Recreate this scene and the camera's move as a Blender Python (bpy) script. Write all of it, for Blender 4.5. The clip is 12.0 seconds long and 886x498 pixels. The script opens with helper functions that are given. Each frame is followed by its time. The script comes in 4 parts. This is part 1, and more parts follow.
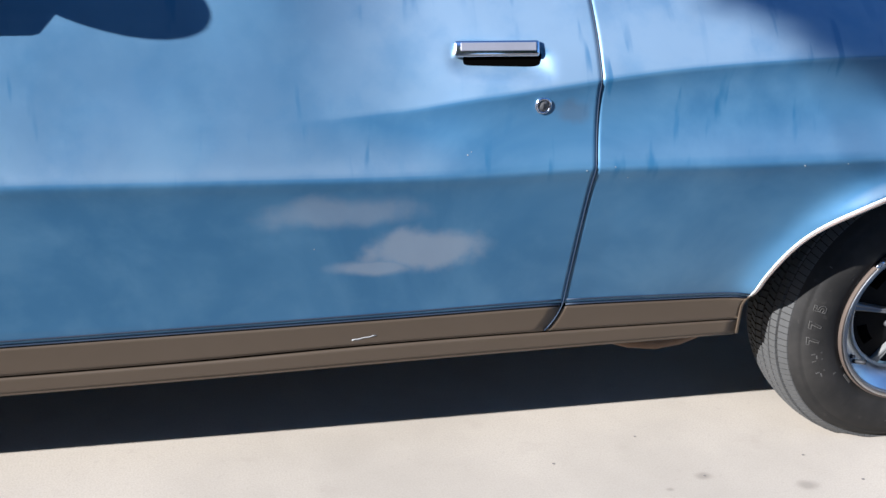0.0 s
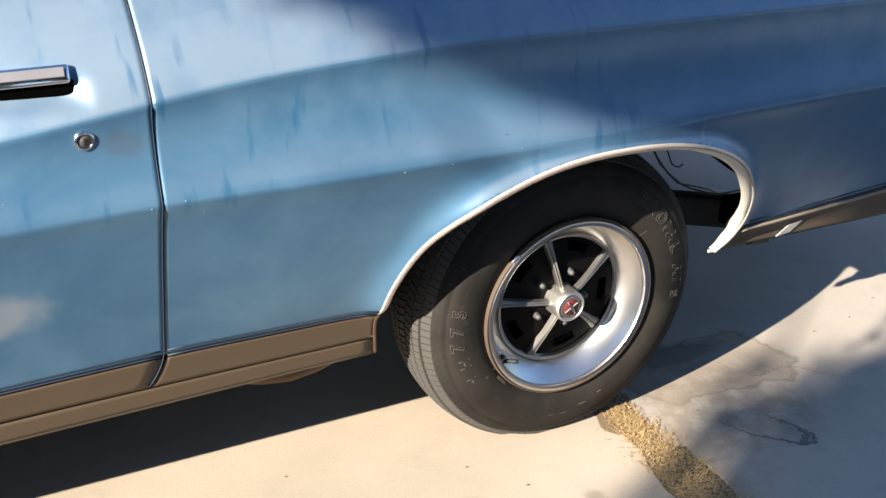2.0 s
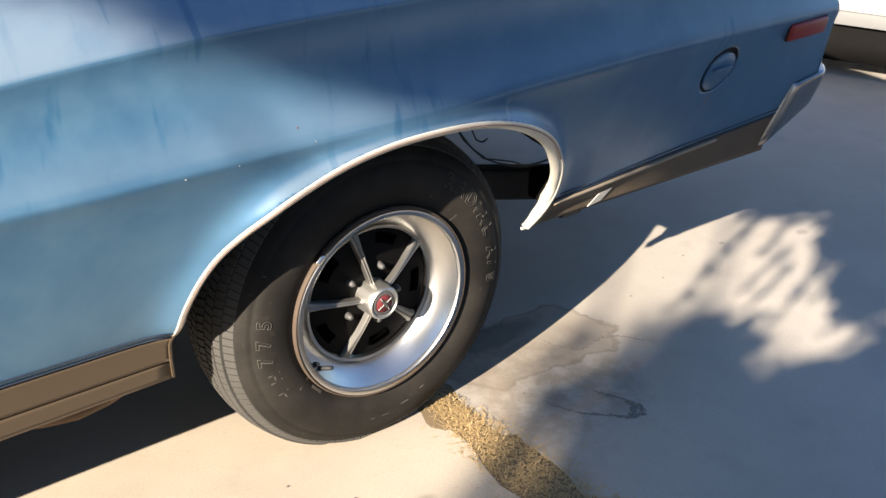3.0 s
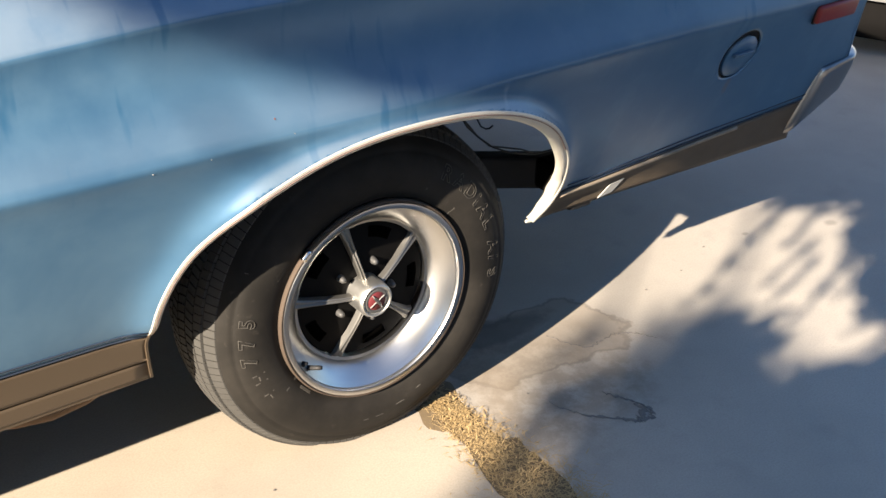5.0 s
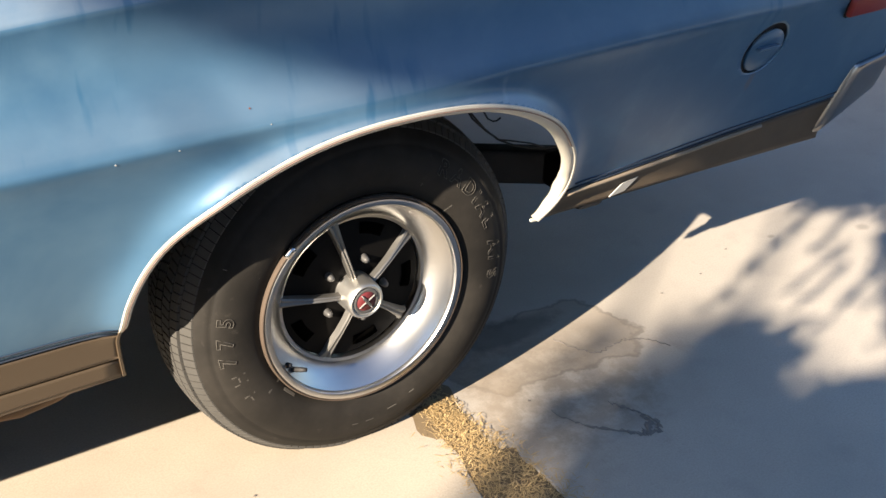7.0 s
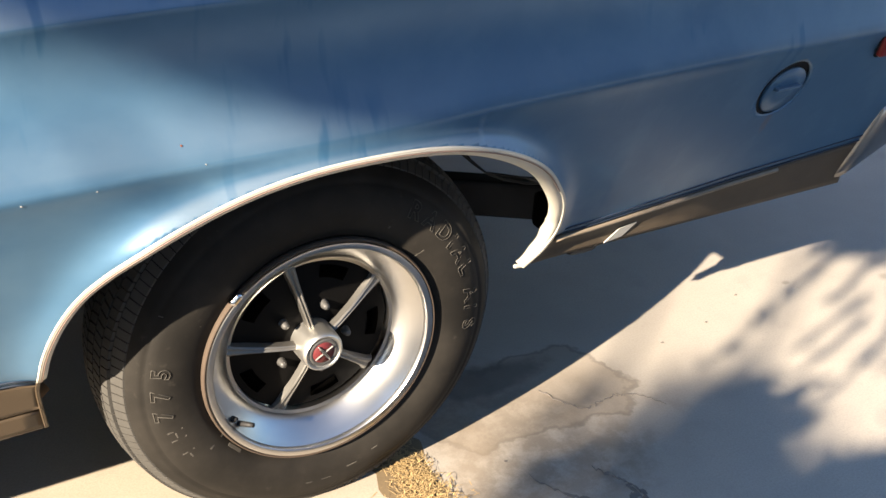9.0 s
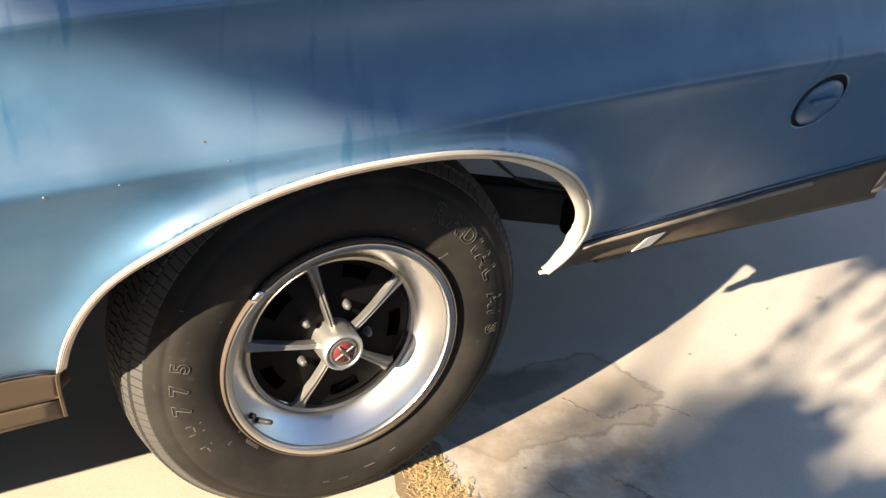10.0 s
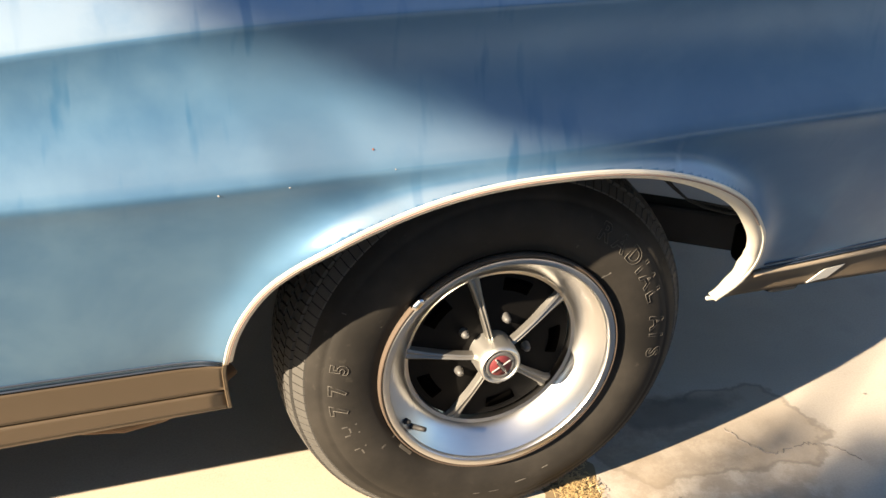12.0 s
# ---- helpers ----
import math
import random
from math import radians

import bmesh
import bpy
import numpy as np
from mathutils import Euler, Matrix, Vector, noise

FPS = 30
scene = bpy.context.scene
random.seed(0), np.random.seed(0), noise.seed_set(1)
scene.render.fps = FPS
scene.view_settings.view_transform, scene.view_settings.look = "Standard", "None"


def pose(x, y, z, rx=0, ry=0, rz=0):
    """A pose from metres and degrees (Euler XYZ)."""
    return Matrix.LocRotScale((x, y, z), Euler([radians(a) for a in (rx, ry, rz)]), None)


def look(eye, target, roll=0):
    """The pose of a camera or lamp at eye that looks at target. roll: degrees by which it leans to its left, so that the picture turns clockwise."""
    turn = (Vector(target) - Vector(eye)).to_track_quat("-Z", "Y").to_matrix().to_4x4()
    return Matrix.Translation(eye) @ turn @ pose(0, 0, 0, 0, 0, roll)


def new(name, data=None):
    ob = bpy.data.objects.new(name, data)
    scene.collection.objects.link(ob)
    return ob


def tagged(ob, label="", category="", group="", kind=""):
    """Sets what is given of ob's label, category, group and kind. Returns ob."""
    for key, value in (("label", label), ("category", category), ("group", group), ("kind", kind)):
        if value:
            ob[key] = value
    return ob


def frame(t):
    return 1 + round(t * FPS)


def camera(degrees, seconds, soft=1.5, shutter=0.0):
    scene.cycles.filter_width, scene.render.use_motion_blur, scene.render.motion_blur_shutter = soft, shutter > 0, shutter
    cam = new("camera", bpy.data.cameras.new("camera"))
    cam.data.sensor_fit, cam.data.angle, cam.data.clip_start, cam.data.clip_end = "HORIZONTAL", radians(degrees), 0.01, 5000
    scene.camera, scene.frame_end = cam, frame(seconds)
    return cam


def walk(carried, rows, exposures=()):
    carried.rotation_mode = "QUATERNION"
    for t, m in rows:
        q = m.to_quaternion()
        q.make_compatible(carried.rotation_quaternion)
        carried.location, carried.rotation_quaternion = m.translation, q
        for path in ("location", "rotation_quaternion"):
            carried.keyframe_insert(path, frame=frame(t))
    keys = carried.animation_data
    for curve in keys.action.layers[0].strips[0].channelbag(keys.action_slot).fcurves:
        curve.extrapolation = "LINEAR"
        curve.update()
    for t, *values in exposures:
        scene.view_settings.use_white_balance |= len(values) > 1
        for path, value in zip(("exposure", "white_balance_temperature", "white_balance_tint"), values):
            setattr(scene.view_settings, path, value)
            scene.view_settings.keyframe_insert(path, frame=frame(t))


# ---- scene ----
cam = camera(43.2, 12.0)
PATH = [
    (0, (-1.664, -1.986, 1.44), (-1.196, -0.214, 0.64), 3.8),
    (0.5, (-1.583, -1.935, 1.452), (-1.031, -0.206, 0.611), 4.3),
    (1, (-1.472, -1.858, 1.465), (-0.862, -0.161, 0.6), 2.7),
    (1.5, (-1.356, -1.817, 1.475), (-0.651, -0.152, 0.621), 2.1),
    (2, (-1.239, -1.794, 1.481), (-0.402, -0.194, 0.621), 2.0),
    (2.5, (-1.181, -1.755, 1.457), (-0.228, -0.237, 0.571), 1.3),
    (3, (-1.132, -1.638, 1.458), (-0.021, -0.243, 0.553), 1.7),
    (3.5, (-1.08, -1.592, 1.448), (0.04, -0.21, 0.533), 2.3),
    (5.5, (-0.967, -1.59, 1.445), (0.059, -0.164, 0.489), 1.1),
    (6, (-0.937, -1.588, 1.439), (0.088, -0.16, 0.484), 1.6),
    (6.5, (-0.889, -1.582, 1.43), (0.113, -0.143, 0.468), 2.7),
    (7, (-0.85, -1.544, 1.417), (0.122, -0.095, 0.44), 1.7),
    (7.5, (-0.797, -1.429, 1.388), (0.21, -0.012, 0.399), 2.6),
    (9.5, (-0.626, -1.407, 1.411), (0.27, 0.081, 0.418), 4.1),
    (10, (-0.62, -1.411, 1.408), (0.244, 0.093, 0.413), 4.4),
    (10.5, (-0.612, -1.406, 1.405), (0.158, 0.141, 0.399), 4.3),
    (11, (-0.611, -1.399, 1.399), (0.039, 0.201, 0.389), 3.6),
    (11.5, (-0.602, -1.407, 1.403), (-0.003, 0.217, 0.401), 3.3),
    (12, (-0.601, -1.415, 1.408), (-0.019, 0.223, 0.417), 2.6),
]
walk(cam, [(t, look(eye, target, roll)) for t, eye, target, roll in PATH],
     exposures=[(0.0, 1.64, 4950, 10), (0.7, 1.70, 5400, 10), (1.5, 1.80, 5950, 10), (2.5, 1.86, 6200, 10), (7.5, 1.92, 6500, 10), (10.0, 2.13, 6850, 10), (12.0, 2.26, 7200, 10)])

# ---- light: low sun from the front corner of the car, clear sky ----
SUN_WAY = Vector((2.0, 0.73, -1.0)).normalized()
world = bpy.data.worlds.new("sky")
world.use_nodes = True
scene.world = world
wn = world.node_tree
sky = wn.nodes.new("ShaderNodeTexSky")
sky.sky_type, sky.sun_disc = "NISHITA", False
sky.sun_elevation = math.asin(-SUN_WAY.z)
sky.sun_rotation = math.atan2(-SUN_WAY.x, -SUN_WAY.y)
sky.air_density, sky.dust_density, sky.ozone_density = 1.0, 0.3, 5.0
background = wn.nodes["Background"]
background.inputs["Strength"].default_value = 0.068
wn.links.new(sky.outputs["Color"], background.inputs["Color"])
sun_data = bpy.data.lights.new("sun", "SUN")
sun_data.energy, sun_data.angle, sun_data.color = 5.0, radians(0.53), (1.0, 0.87, 0.71)
sun = new("sun", sun_data)
sun.matrix_world = look(-40 * SUN_WAY, (0, 0, 0))


# ---- materials ----
class Nodes:
    """A short way to write a material's node tree."""

    def __init__(self, name, color=(0.5, 0.5, 0.5), rough=0.5, metal=0.0, spec=0.5):
        self.mat = bpy.data.materials.new(name)
        self.mat.use_nodes = True
        self.tree = self.mat.node_tree
        self.out = self.tree.nodes["Principled BSDF"]
        self.set("Base Color", (*color, 1)), self.set("Roughness", rough), self.set("Metallic", metal), self.set("Specular IOR Level", spec)
        self.place = self.add("ShaderNodeTexCoord").outputs["Object"]

    def set(self, socket, value):
        if isinstance(value, bpy.types.NodeSocket):
            self.tree.links.new(value, self.out.inputs[socket])
        else:
            self.out.inputs[socket].default_value = value

    def add(self, kind, **inputs):
        node = self.tree.nodes.new(kind)
        for key, value in inputs.items():
            slot = node.inputs[int(key[1:]) if key[0] == "i" and key[1:].isdigit() else key]
            if isinstance(value, bpy.types.NodeSocket):
                self.tree.links.new(value, slot)
            else:
                slot.default_value = value
        return node

    def at(self, scale=(1, 1, 1), shift=(0, 0, 0)):
        return self.add("ShaderNodeMapping", Vector=self.place, Scale=scale, Location=shift).outputs["Vector"]

    def noise(self, scale, detail=4.0, rough=0.55, vector=None, warp=0.0):
        return self.add("ShaderNodeTexNoise", Vector=vector or self.place, Scale=scale, Detail=detail, Roughness=rough, Distortion=warp).outputs["Fac"]

    def ramp(self, value, a, b, lo=0.0, hi=1.0):
        node = self.add("ShaderNodeMapRange", Value=value)
        node.interpolation_type = "SMOOTHSTEP"
        for key, v in (("From Min", a), ("From Max", b), ("To Min", lo), ("To Max", hi)):
            node.inputs[key].default_value = v
        return node.outputs["Result"]

    def math(self, op, a, b=0.0):
        node = self.add("ShaderNodeMath", i0=a, i1=b)
        node.operation = op
        return node.outputs[0]

    def mix(self, fac, a, b):
        node = self.tree.nodes.new("ShaderNodeMix")
        node.data_type = "RGBA"
        for slot, value in ((0, fac), (6, a), (7, b)):
            if isinstance(value, bpy.types.NodeSocket):
                self.tree.links.new(value, node.inputs[slot])
            else:
                node.inputs[slot].default_value = (*value, 1) if isinstance(value, tuple) else value
        return node.outputs[2]

    def blob(self, centre, size, wobble=0.25, scale=9.0):
        """1 inside an uneven round patch, 0 outside it."""
        v = self.add("ShaderNodeVectorMath", i0=self.place, i1=centre)
        v.operation = "SUBTRACT"
        s = self.add("ShaderNodeVectorMath", i0=v.outputs[0], i1=(1 / size[0], 1 / size[1], 1 / size[2]))
        s.operation = "MULTIPLY"
        length = self.add("ShaderNodeVectorMath", i0=s.outputs[0])
        length.operation = "LENGTH"
        d = self.math("ADD", length.outputs["Value"], self.math("MULTIPLY", self.math("SUBTRACT", self.noise(scale, 5), 0.5), wobble * 8))
        return d

    def bump(self, height, strength=0.3, distance=0.01):
        self.set("Normal", self.add("ShaderNodeBump", Height=height, Strength=strength, Distance=distance).outputs["Normal"])


def simple(name, color, rough=0.5, metal=0.0, grain=60.0, vary=0.25, bump=0.1, spec=0.5):
    n = Nodes(name, color, rough, metal, spec)
    big, fine = n.noise(grain * 0.12), n.noise(grain)
    dark = tuple(c * (1 - vary) for c in color)
    light = tuple(min(1, c * (1 + vary)) for c in color)
    n.set("Base Color", n.mix(n.math("ADD", n.math("MULTIPLY", big, 0.6), n.math("MULTIPLY", fine, 0.4)), dark, light))
    n.set("Roughness", n.ramp(big, 0.3, 0.7, max(0.02, rough * 0.85), min(1, rough * 1.15)))
    if bump:
        n.bump(fine, bump, 0.002)
    return n.mat


def car_paint():
    """Faded metallic blue with a pale cast that paints in light on upward faces, dark water runs and chalky patches low
    on the door.
    """
    n = Nodes("faded_blue_paint", (0.10, 0.25, 0.42), 0.36, 0.6, 0.35)
    cloud = n.ramp(n.noise(2.4, 5, 0.6, None, 0.6), 0.40, 0.66)
    base = n.mix(cloud, (0.054, 0.134, 0.232), (0.086, 0.180, 0.280))
    mottle = n.ramp(n.noise(14.0, 4), 0.45, 0.75, 0.0, 0.35)
    base = n.mix(mottle, base, (0.102, 0.198, 0.295))
    # paler by upward normal: light on the shoulder painted in along with fading
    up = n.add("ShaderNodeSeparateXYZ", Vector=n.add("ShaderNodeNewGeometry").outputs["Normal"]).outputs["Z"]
    lit_bloom = n.math("MULTIPLY", n.ramp(up, 0.22, 0.60), n.ramp(n.noise(9.0, 5, 0.6), 0.25, 0.6, 0.45, 0.8))
    base = n.mix(lit_bloom, base, (0.21, 0.27, 0.325))
    drip = n.ramp(n.noise(1.0, 2, 0.5, n.at((34, 4, 7.0))), 0.59, 0.71)
    where = n.ramp(n.noise(3.0, 2, 0.5, n.at((1, 1, 1), (5, 2, 1))), 0.38, 0.56)
    split = n.add("ShaderNodeSeparateXYZ", Vector=n.place).outputs["Z"]
    band = n.math("MULTIPLY", n.ramp(split, 0.68, 0.76), n.math("SUBTRACT", 1.0, n.ramp(split, 1.0, 1.08)))
    drip = n.math("MULTIPLY", n.math("MULTIPLY", drip, where), n.math("MULTIPLY", band, 0.65))
    base = n.mix(drip, base, (0.022, 0.105, 0.21))
    chalk = n.ramp(n.blob((-1.185, -0.02, 0.548), (0.115, 0.3, 0.055), 0.26, 8.0), 1.15, 0.5)
    tail = n.ramp(n.blob((-1.27, -0.02, 0.512), (0.11, 0.3, 0.022), 0.14, 12.0), 1.1, 0.4)
    chalk = n.math("MAXIMUM", chalk, n.math("MULTIPLY", tail, 0.9))
    chalk2 = n.ramp(n.blob((-1.36, -0.03, 0.640), (0.17, 0.3, 0.042), 0.30, 7.0), 1.05, 0.2)
    chalk = n.math("MAXIMUM", chalk, n.math("MULTIPLY", chalk2, 0.7))
    base = n.mix(n.math("MULTIPLY", chalk, 0.55), base, (0.26, 0.255, 0.25))
    smear = n.ramp(n.blob((-0.915, -0.03, 0.845), (0.045, 0.3, 0.030), 0.2, 22.0), 1.1, 0.3, 0.0, 0.5)
    base = n.mix(smear, base, (0.075, 0.10, 0.135))
    stain = n.ramp(n.blob((0.905, -0.11, 0.600), (0.012, 0.3, 0.030), 0.14, 40.0), 1.1, 0.2, 0.0, 0.4)
    base = n.mix(stain, base, (0.20, 0.11, 0.07))
    n.set("Base Color", base)
    n.set("Metallic", n.math("SUBTRACT", 0.33, n.math("MULTIPLY", chalk, 0.25)))
    n.set("Roughness", n.ramp(n.noise(6.0, 4), 0.3, 0.7, 0.37, 0.46))
    n.set("Coat Weight", 0.27), n.set("Coat Roughness", 0.31)
    flake = n.noise(420.0, 1)
    n.bump(n.math("ADD", n.math("MULTIPLY", flake, 0.05), n.noise(3.0, 2)), 0.05, 0.01)
    return n.mat


def concrete(name, tone, stain, marks=(), worn_top=False):
    n = Nodes(name, tone, 0.85)
    big, mid, fine = n.noise(1.3, 4, 0.6), n.noise(7.0, 5, 0.6), n.noise(240.0, 3)
    base = n.mix(n.ramp(big, 0.35, 0.68), tuple(c * 0.86 for c in tone), tuple(min(1, c * 1.06) for c in tone))
    base = n.mix(n.ramp(mid, 0.55, 0.75, 0.0, 0.30), base, stain)
    for x, y, r in marks:
        base = n.mix(n.ramp(n.blob((x, y, 0), (r, r * 0.7, 1.0), 0.16, 26.0), 1.3, 0.3, 0.0, 0.5), base, tuple(c * 0.45 for c in stain))
    base = n.mix(n.ramp(fine, 0.3, 0.75, 0.0, 0.4), base, tuple(c * 0.66 for c in tone))
    base = n.mix(n.ramp(n.noise(55.0, 4, 0.7), 0.56, 0.72, 0.0, 0.22), base, tuple(c * 0.62 for c in tone))
    if worn_top:
        d = n.blob((0.52, 0.07, 0.0), (0.25, 0.13, 1.0), 0.16, 7.0)
        base = n.mix(n.ramp(d, 1.0, 0.94, 0.0, 0.45), base, (0.24, 0.19, 0.135))
        rim = n.math("MULTIPLY", n.ramp(d, 1.05, 0.99), n.ramp(d, 0.90, 0.98))
        base = n.mix(n.math("MULTIPLY", rim, 0.5), base, (0.11, 0.09, 0.07))
        worn = n.ramp(n.blob((0.40, -0.06, 0.0), (0.34, 0.30, 1.0), 0.22, 6.0), 1.15, 0.35, 0.0, 0.6)
        grit = n.ramp(n.noise(19.0, 7, 0.72), 0.36, 0.60)
        base = n.mix(n.math("MULTIPLY", worn, grit), base, (0.185, 0.15, 0.112))
        tan = n.ramp(n.noise(5.0, 4, 0.6), 0.42, 0.66, 0.0, 0.6)
        base = n.mix(n.math("MULTIPLY", worn, tan), base, (0.24, 0.185, 0.125))
        seep = n.ramp(n.blob((0.47, 0.16, 0.0), (0.16, 0.05, 1.0), 0.20, 10.0), 1.1, 0.6, 0.0, 0.6)
        base = n.mix(seep, base, (0.10, 0.085, 0.07))
    n.set("Base Color", base)
    n.bump(n.math("ADD", n.math("MULTIPLY", fine, 0.3), n.math("MULTIPLY", mid, 0.6)), 0.25, 0.003)
    return n.mat


def brushed(name, color, rough, axis_scale):
    n = Nodes(name, color, rough, 1.0)
    streak = n.noise(1.0, 3, 0.6, n.at(axis_scale))
    n.set("Base Color", n.mix(streak, tuple(c * 0.92 for c in color), color))
    n.set("Roughness", n.ramp(n.noise(4.0, 3), 0.3, 0.7, rough * 0.9, rough * 1.12))
    return n.mat


def rubber():
    n = Nodes("tyre_rubber", (0.03, 0.028, 0.026), 0.66, 0.0, 0.14)
    dust = n.ramp(n.noise(5.0, 5, 0.6), 0.35, 0.7)
    scuff = n.ramp(n.noise(45.0, 4, 0.6), 0.62, 0.8, 0.0, 0.5)
    base = n.mix(dust, (0.016, 0.0145, 0.0125), (0.034, 0.030, 0.025))
    n.set("Base Color", n.mix(scuff, base, (0.060, 0.053, 0.043)))
    n.bump(n.noise(300.0, 3), 0.15, 0.001)
    return n.mat


DUSTY = simple("dusty_tread_rubber", (0.056, 0.052, 0.045), 0.9, 0, 60, 0.35, 0.1)
WORN_RUBBER = simple("rubbed_rubber_edge", (0.066, 0.059, 0.048), 0.8, 0, 90, 0.4, 0.05)


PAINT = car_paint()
TAUPE = simple("taupe_lower_paint", (0.080, 0.056, 0.034), 0.5, 0.1, 14, 0.14, 0.0)
DIRTY_TAUPE = simple("dirty_taupe_paint", (0.076, 0.055, 0.034), 0.7, 0, 20, 0.75, 0.15)
RIDGE = simple("lit_tan_paint", (0.20, 0.16, 0.115), 0.5, 0, 40, 0.4, 0.1)
STRIPE = simple("dark_stripe", (0.02, 0.03, 0.05), 0.5, 0, 50, 0.2, 0)
CHROME = brushed("pitted_chrome", (0.78, 0.78, 0.80), 0.14, (30, 30, 30))
ALLOY = brushed("polished_rim_metal", (0.54, 0.535, 0.525), 0.30, (12, 80, 12))
spun = ALLOY.node_tree.nodes.new("ShaderNodeTangent")
spun.direction_type, spun.axis = "RADIAL", "Y"
ALLOY.node_tree.links.new(spun.outputs["Tangent"], ALLOY.node_tree.nodes["Principled BSDF"].inputs["Tangent"])
ALLOY.node_tree.nodes["Principled BSDF"].inputs["Anisotropic"].default_value = 0.5
SPOKE = brushed("argent_spoke", (0.25, 0.24, 0.22), 0.6, (40, 40, 40))
LIP = simple("weathered_arch_trim", (0.58, 0.54, 0.455), 0.42, 0.1, 40, 0.2, 0.03)
RUBBER = rubber()
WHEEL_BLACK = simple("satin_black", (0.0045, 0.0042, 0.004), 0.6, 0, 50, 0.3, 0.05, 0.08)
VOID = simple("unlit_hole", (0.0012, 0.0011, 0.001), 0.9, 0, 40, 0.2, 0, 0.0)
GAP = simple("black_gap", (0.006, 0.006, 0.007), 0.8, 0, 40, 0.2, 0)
UNDER = simple("near_black_underbody", (0.006, 0.0054, 0.005), 0.95, 0, 25, 0.4, 0.3, 0.08)
BROWN = simple("rusty_inner_panel", (0.12, 0.07, 0.035), 0.8, 0, 35, 0.35, 0.3)
TAPE = simple("grey_tape", (0.42, 0.40, 0.36), 0.6, 0, 30, 0.3, 0.1)
BUMPER = brushed("dull_bumper_chrome", (0.30, 0.295, 0.29), 0.33, (30, 30, 8))
RED = simple("red_emblem_enamel", (0.125, 0.016, 0.018), 0.55, 0, 60, 0.2, 0)
RED_LENS = simple("red_plastic_lens", (0.20, 0.012, 0.009), 0.4, 0, 60, 0.15, 0.02)
CAP = brushed("pale_cap_metal", (0.72, 0.70, 0.65), 0.5, (40, 40, 40))
DARK_NUT = simple("sooty_nut_steel", (0.09, 0.087, 0.083), 0.55, 0.3, 80, 0.25, 0.05)
PAD = simple("pale_grey_insert", (0.17, 0.165, 0.18), 0.5, 0.2, 60, 0.1, 0)
RIM_RUST = simple("rusty_rim_edge", (0.085, 0.060, 0.042), 0.75, 0.2, 60, 0.4, 0.1)
RUST_LINE = simple("pale_rust_seam", (0.27, 0.19, 0.15), 0.7, 0, 70, 0.4, 0.1)
RUST = simple("rust_spot", (0.16, 0.05, 0.02), 0.85, 0, 90, 0.3, 0.2)
PALE = simple("bare_scraped_paint", (0.30, 0.29, 0.27), 0.6, 0, 80, 0.15, 0.1)
STRAW = simple("dry_grass", (0.42, 0.29, 0.13), 0.8, 0, 20, 0.45, 0)
SOIL = simple("dry_soil", (0.15, 0.105, 0.055), 0.95, 0, 40, 0.35, 0.6)
SLAB_A = concrete("cream_concrete", (0.43, 0.365, 0.28), (0.305, 0.25, 0.19), [(-0.523, -0.094, 0.022), (-0.30, -0.16, 0.028), (-0.62, -0.13, 0.01), (-0.05, -0.25, 0.03), (-0.12, -0.33, 0.02)])
SLAB_B = concrete("grey_worn_concrete", (0.415, 0.37, 0.31), (0.27, 0.24, 0.205), [(1.62, 0.08, 0.025), (1.36, 0.17, 0.012)], True)
EARTH = simple("far_dry_ground", (0.15, 0.125, 0.09), 0.95, 0, 3, 0.3, 0.4)
GLASS = Nodes("dark_window_glass", (0.02, 0.025, 0.03), 0.05, 0, 0.6).mat
BARK = simple("tree_bark", (0.12, 0.085, 0.055), 0.9, 0, 25, 0.4, 0.6)
LEAF = simple("tree_leaf", (0.06, 0.10, 0.03), 0.6, 0, 8, 0.35, 0)
WHITE = simple("white_car_paint", (0.62, 0.61, 0.58), 0.3, 0, 12, 0.06, 0)
DARK_GRILLE = simple("dark_grille", (0.05, 0.045, 0.04), 0.5, 0.2, 60, 0.3, 0.1)
WIRE = simple("black_cable", (0.015, 0.014, 0.013), 0.6, 0, 60, 0.3, 0)


# ---- mesh helpers ----
def mesh_object(name, verts, faces, material, parent=None, label="", smooth=True):
    used = sorted({j for f in faces for j in f})
    if len(used) < len(verts):
        number = {j: i for i, j in enumerate(used)}
        verts, faces = [verts[j] for j in used], [tuple(number[j] for j in f) for f in faces]
    me = bpy.data.meshes.new(name)
    me.from_pydata([tuple(v) for v in verts], [], faces)
    me.materials.append(material)
    if smooth:
        for p in me.polygons:
            p.use_smooth = True
    ob = new(name, me)
    ob.parent = parent
    return tagged(ob, label) if label else ob


def crisp(ob, degrees):
    """Smooth shading, with sharp edges past an angle."""
    ob.data.set_sharp_from_angle(angle=radians(degrees))
    return ob


def part(name, bm, material, parent=None, label="", smooth=False):
    me = bpy.data.meshes.new(name)
    bm.to_mesh(me)
    bm.free()
    me.materials.append(material)
    if smooth:
        for p in me.polygons:
            p.use_smooth = True
    ob = new(name, me)
    ob.parent = parent
    return tagged(ob, label) if label else ob


def box(size, at=(0, 0, 0), bevel=0.0, turn=None, segments=2):
    bm = bmesh.new()
    bmesh.ops.create_cube(bm, size=1.0)
    bmesh.ops.scale(bm, vec=size, verts=bm.verts)
    if bevel:
        bmesh.ops.bevel(bm, geom=bm.edges[:], offset=bevel, segments=segments, affect="EDGES", profile=0.5)
    if turn is not None:
        bmesh.ops.transform(bm, matrix=turn, verts=bm.verts)
    bmesh.ops.translate(bm, vec=at, verts=bm.verts)
    return bm


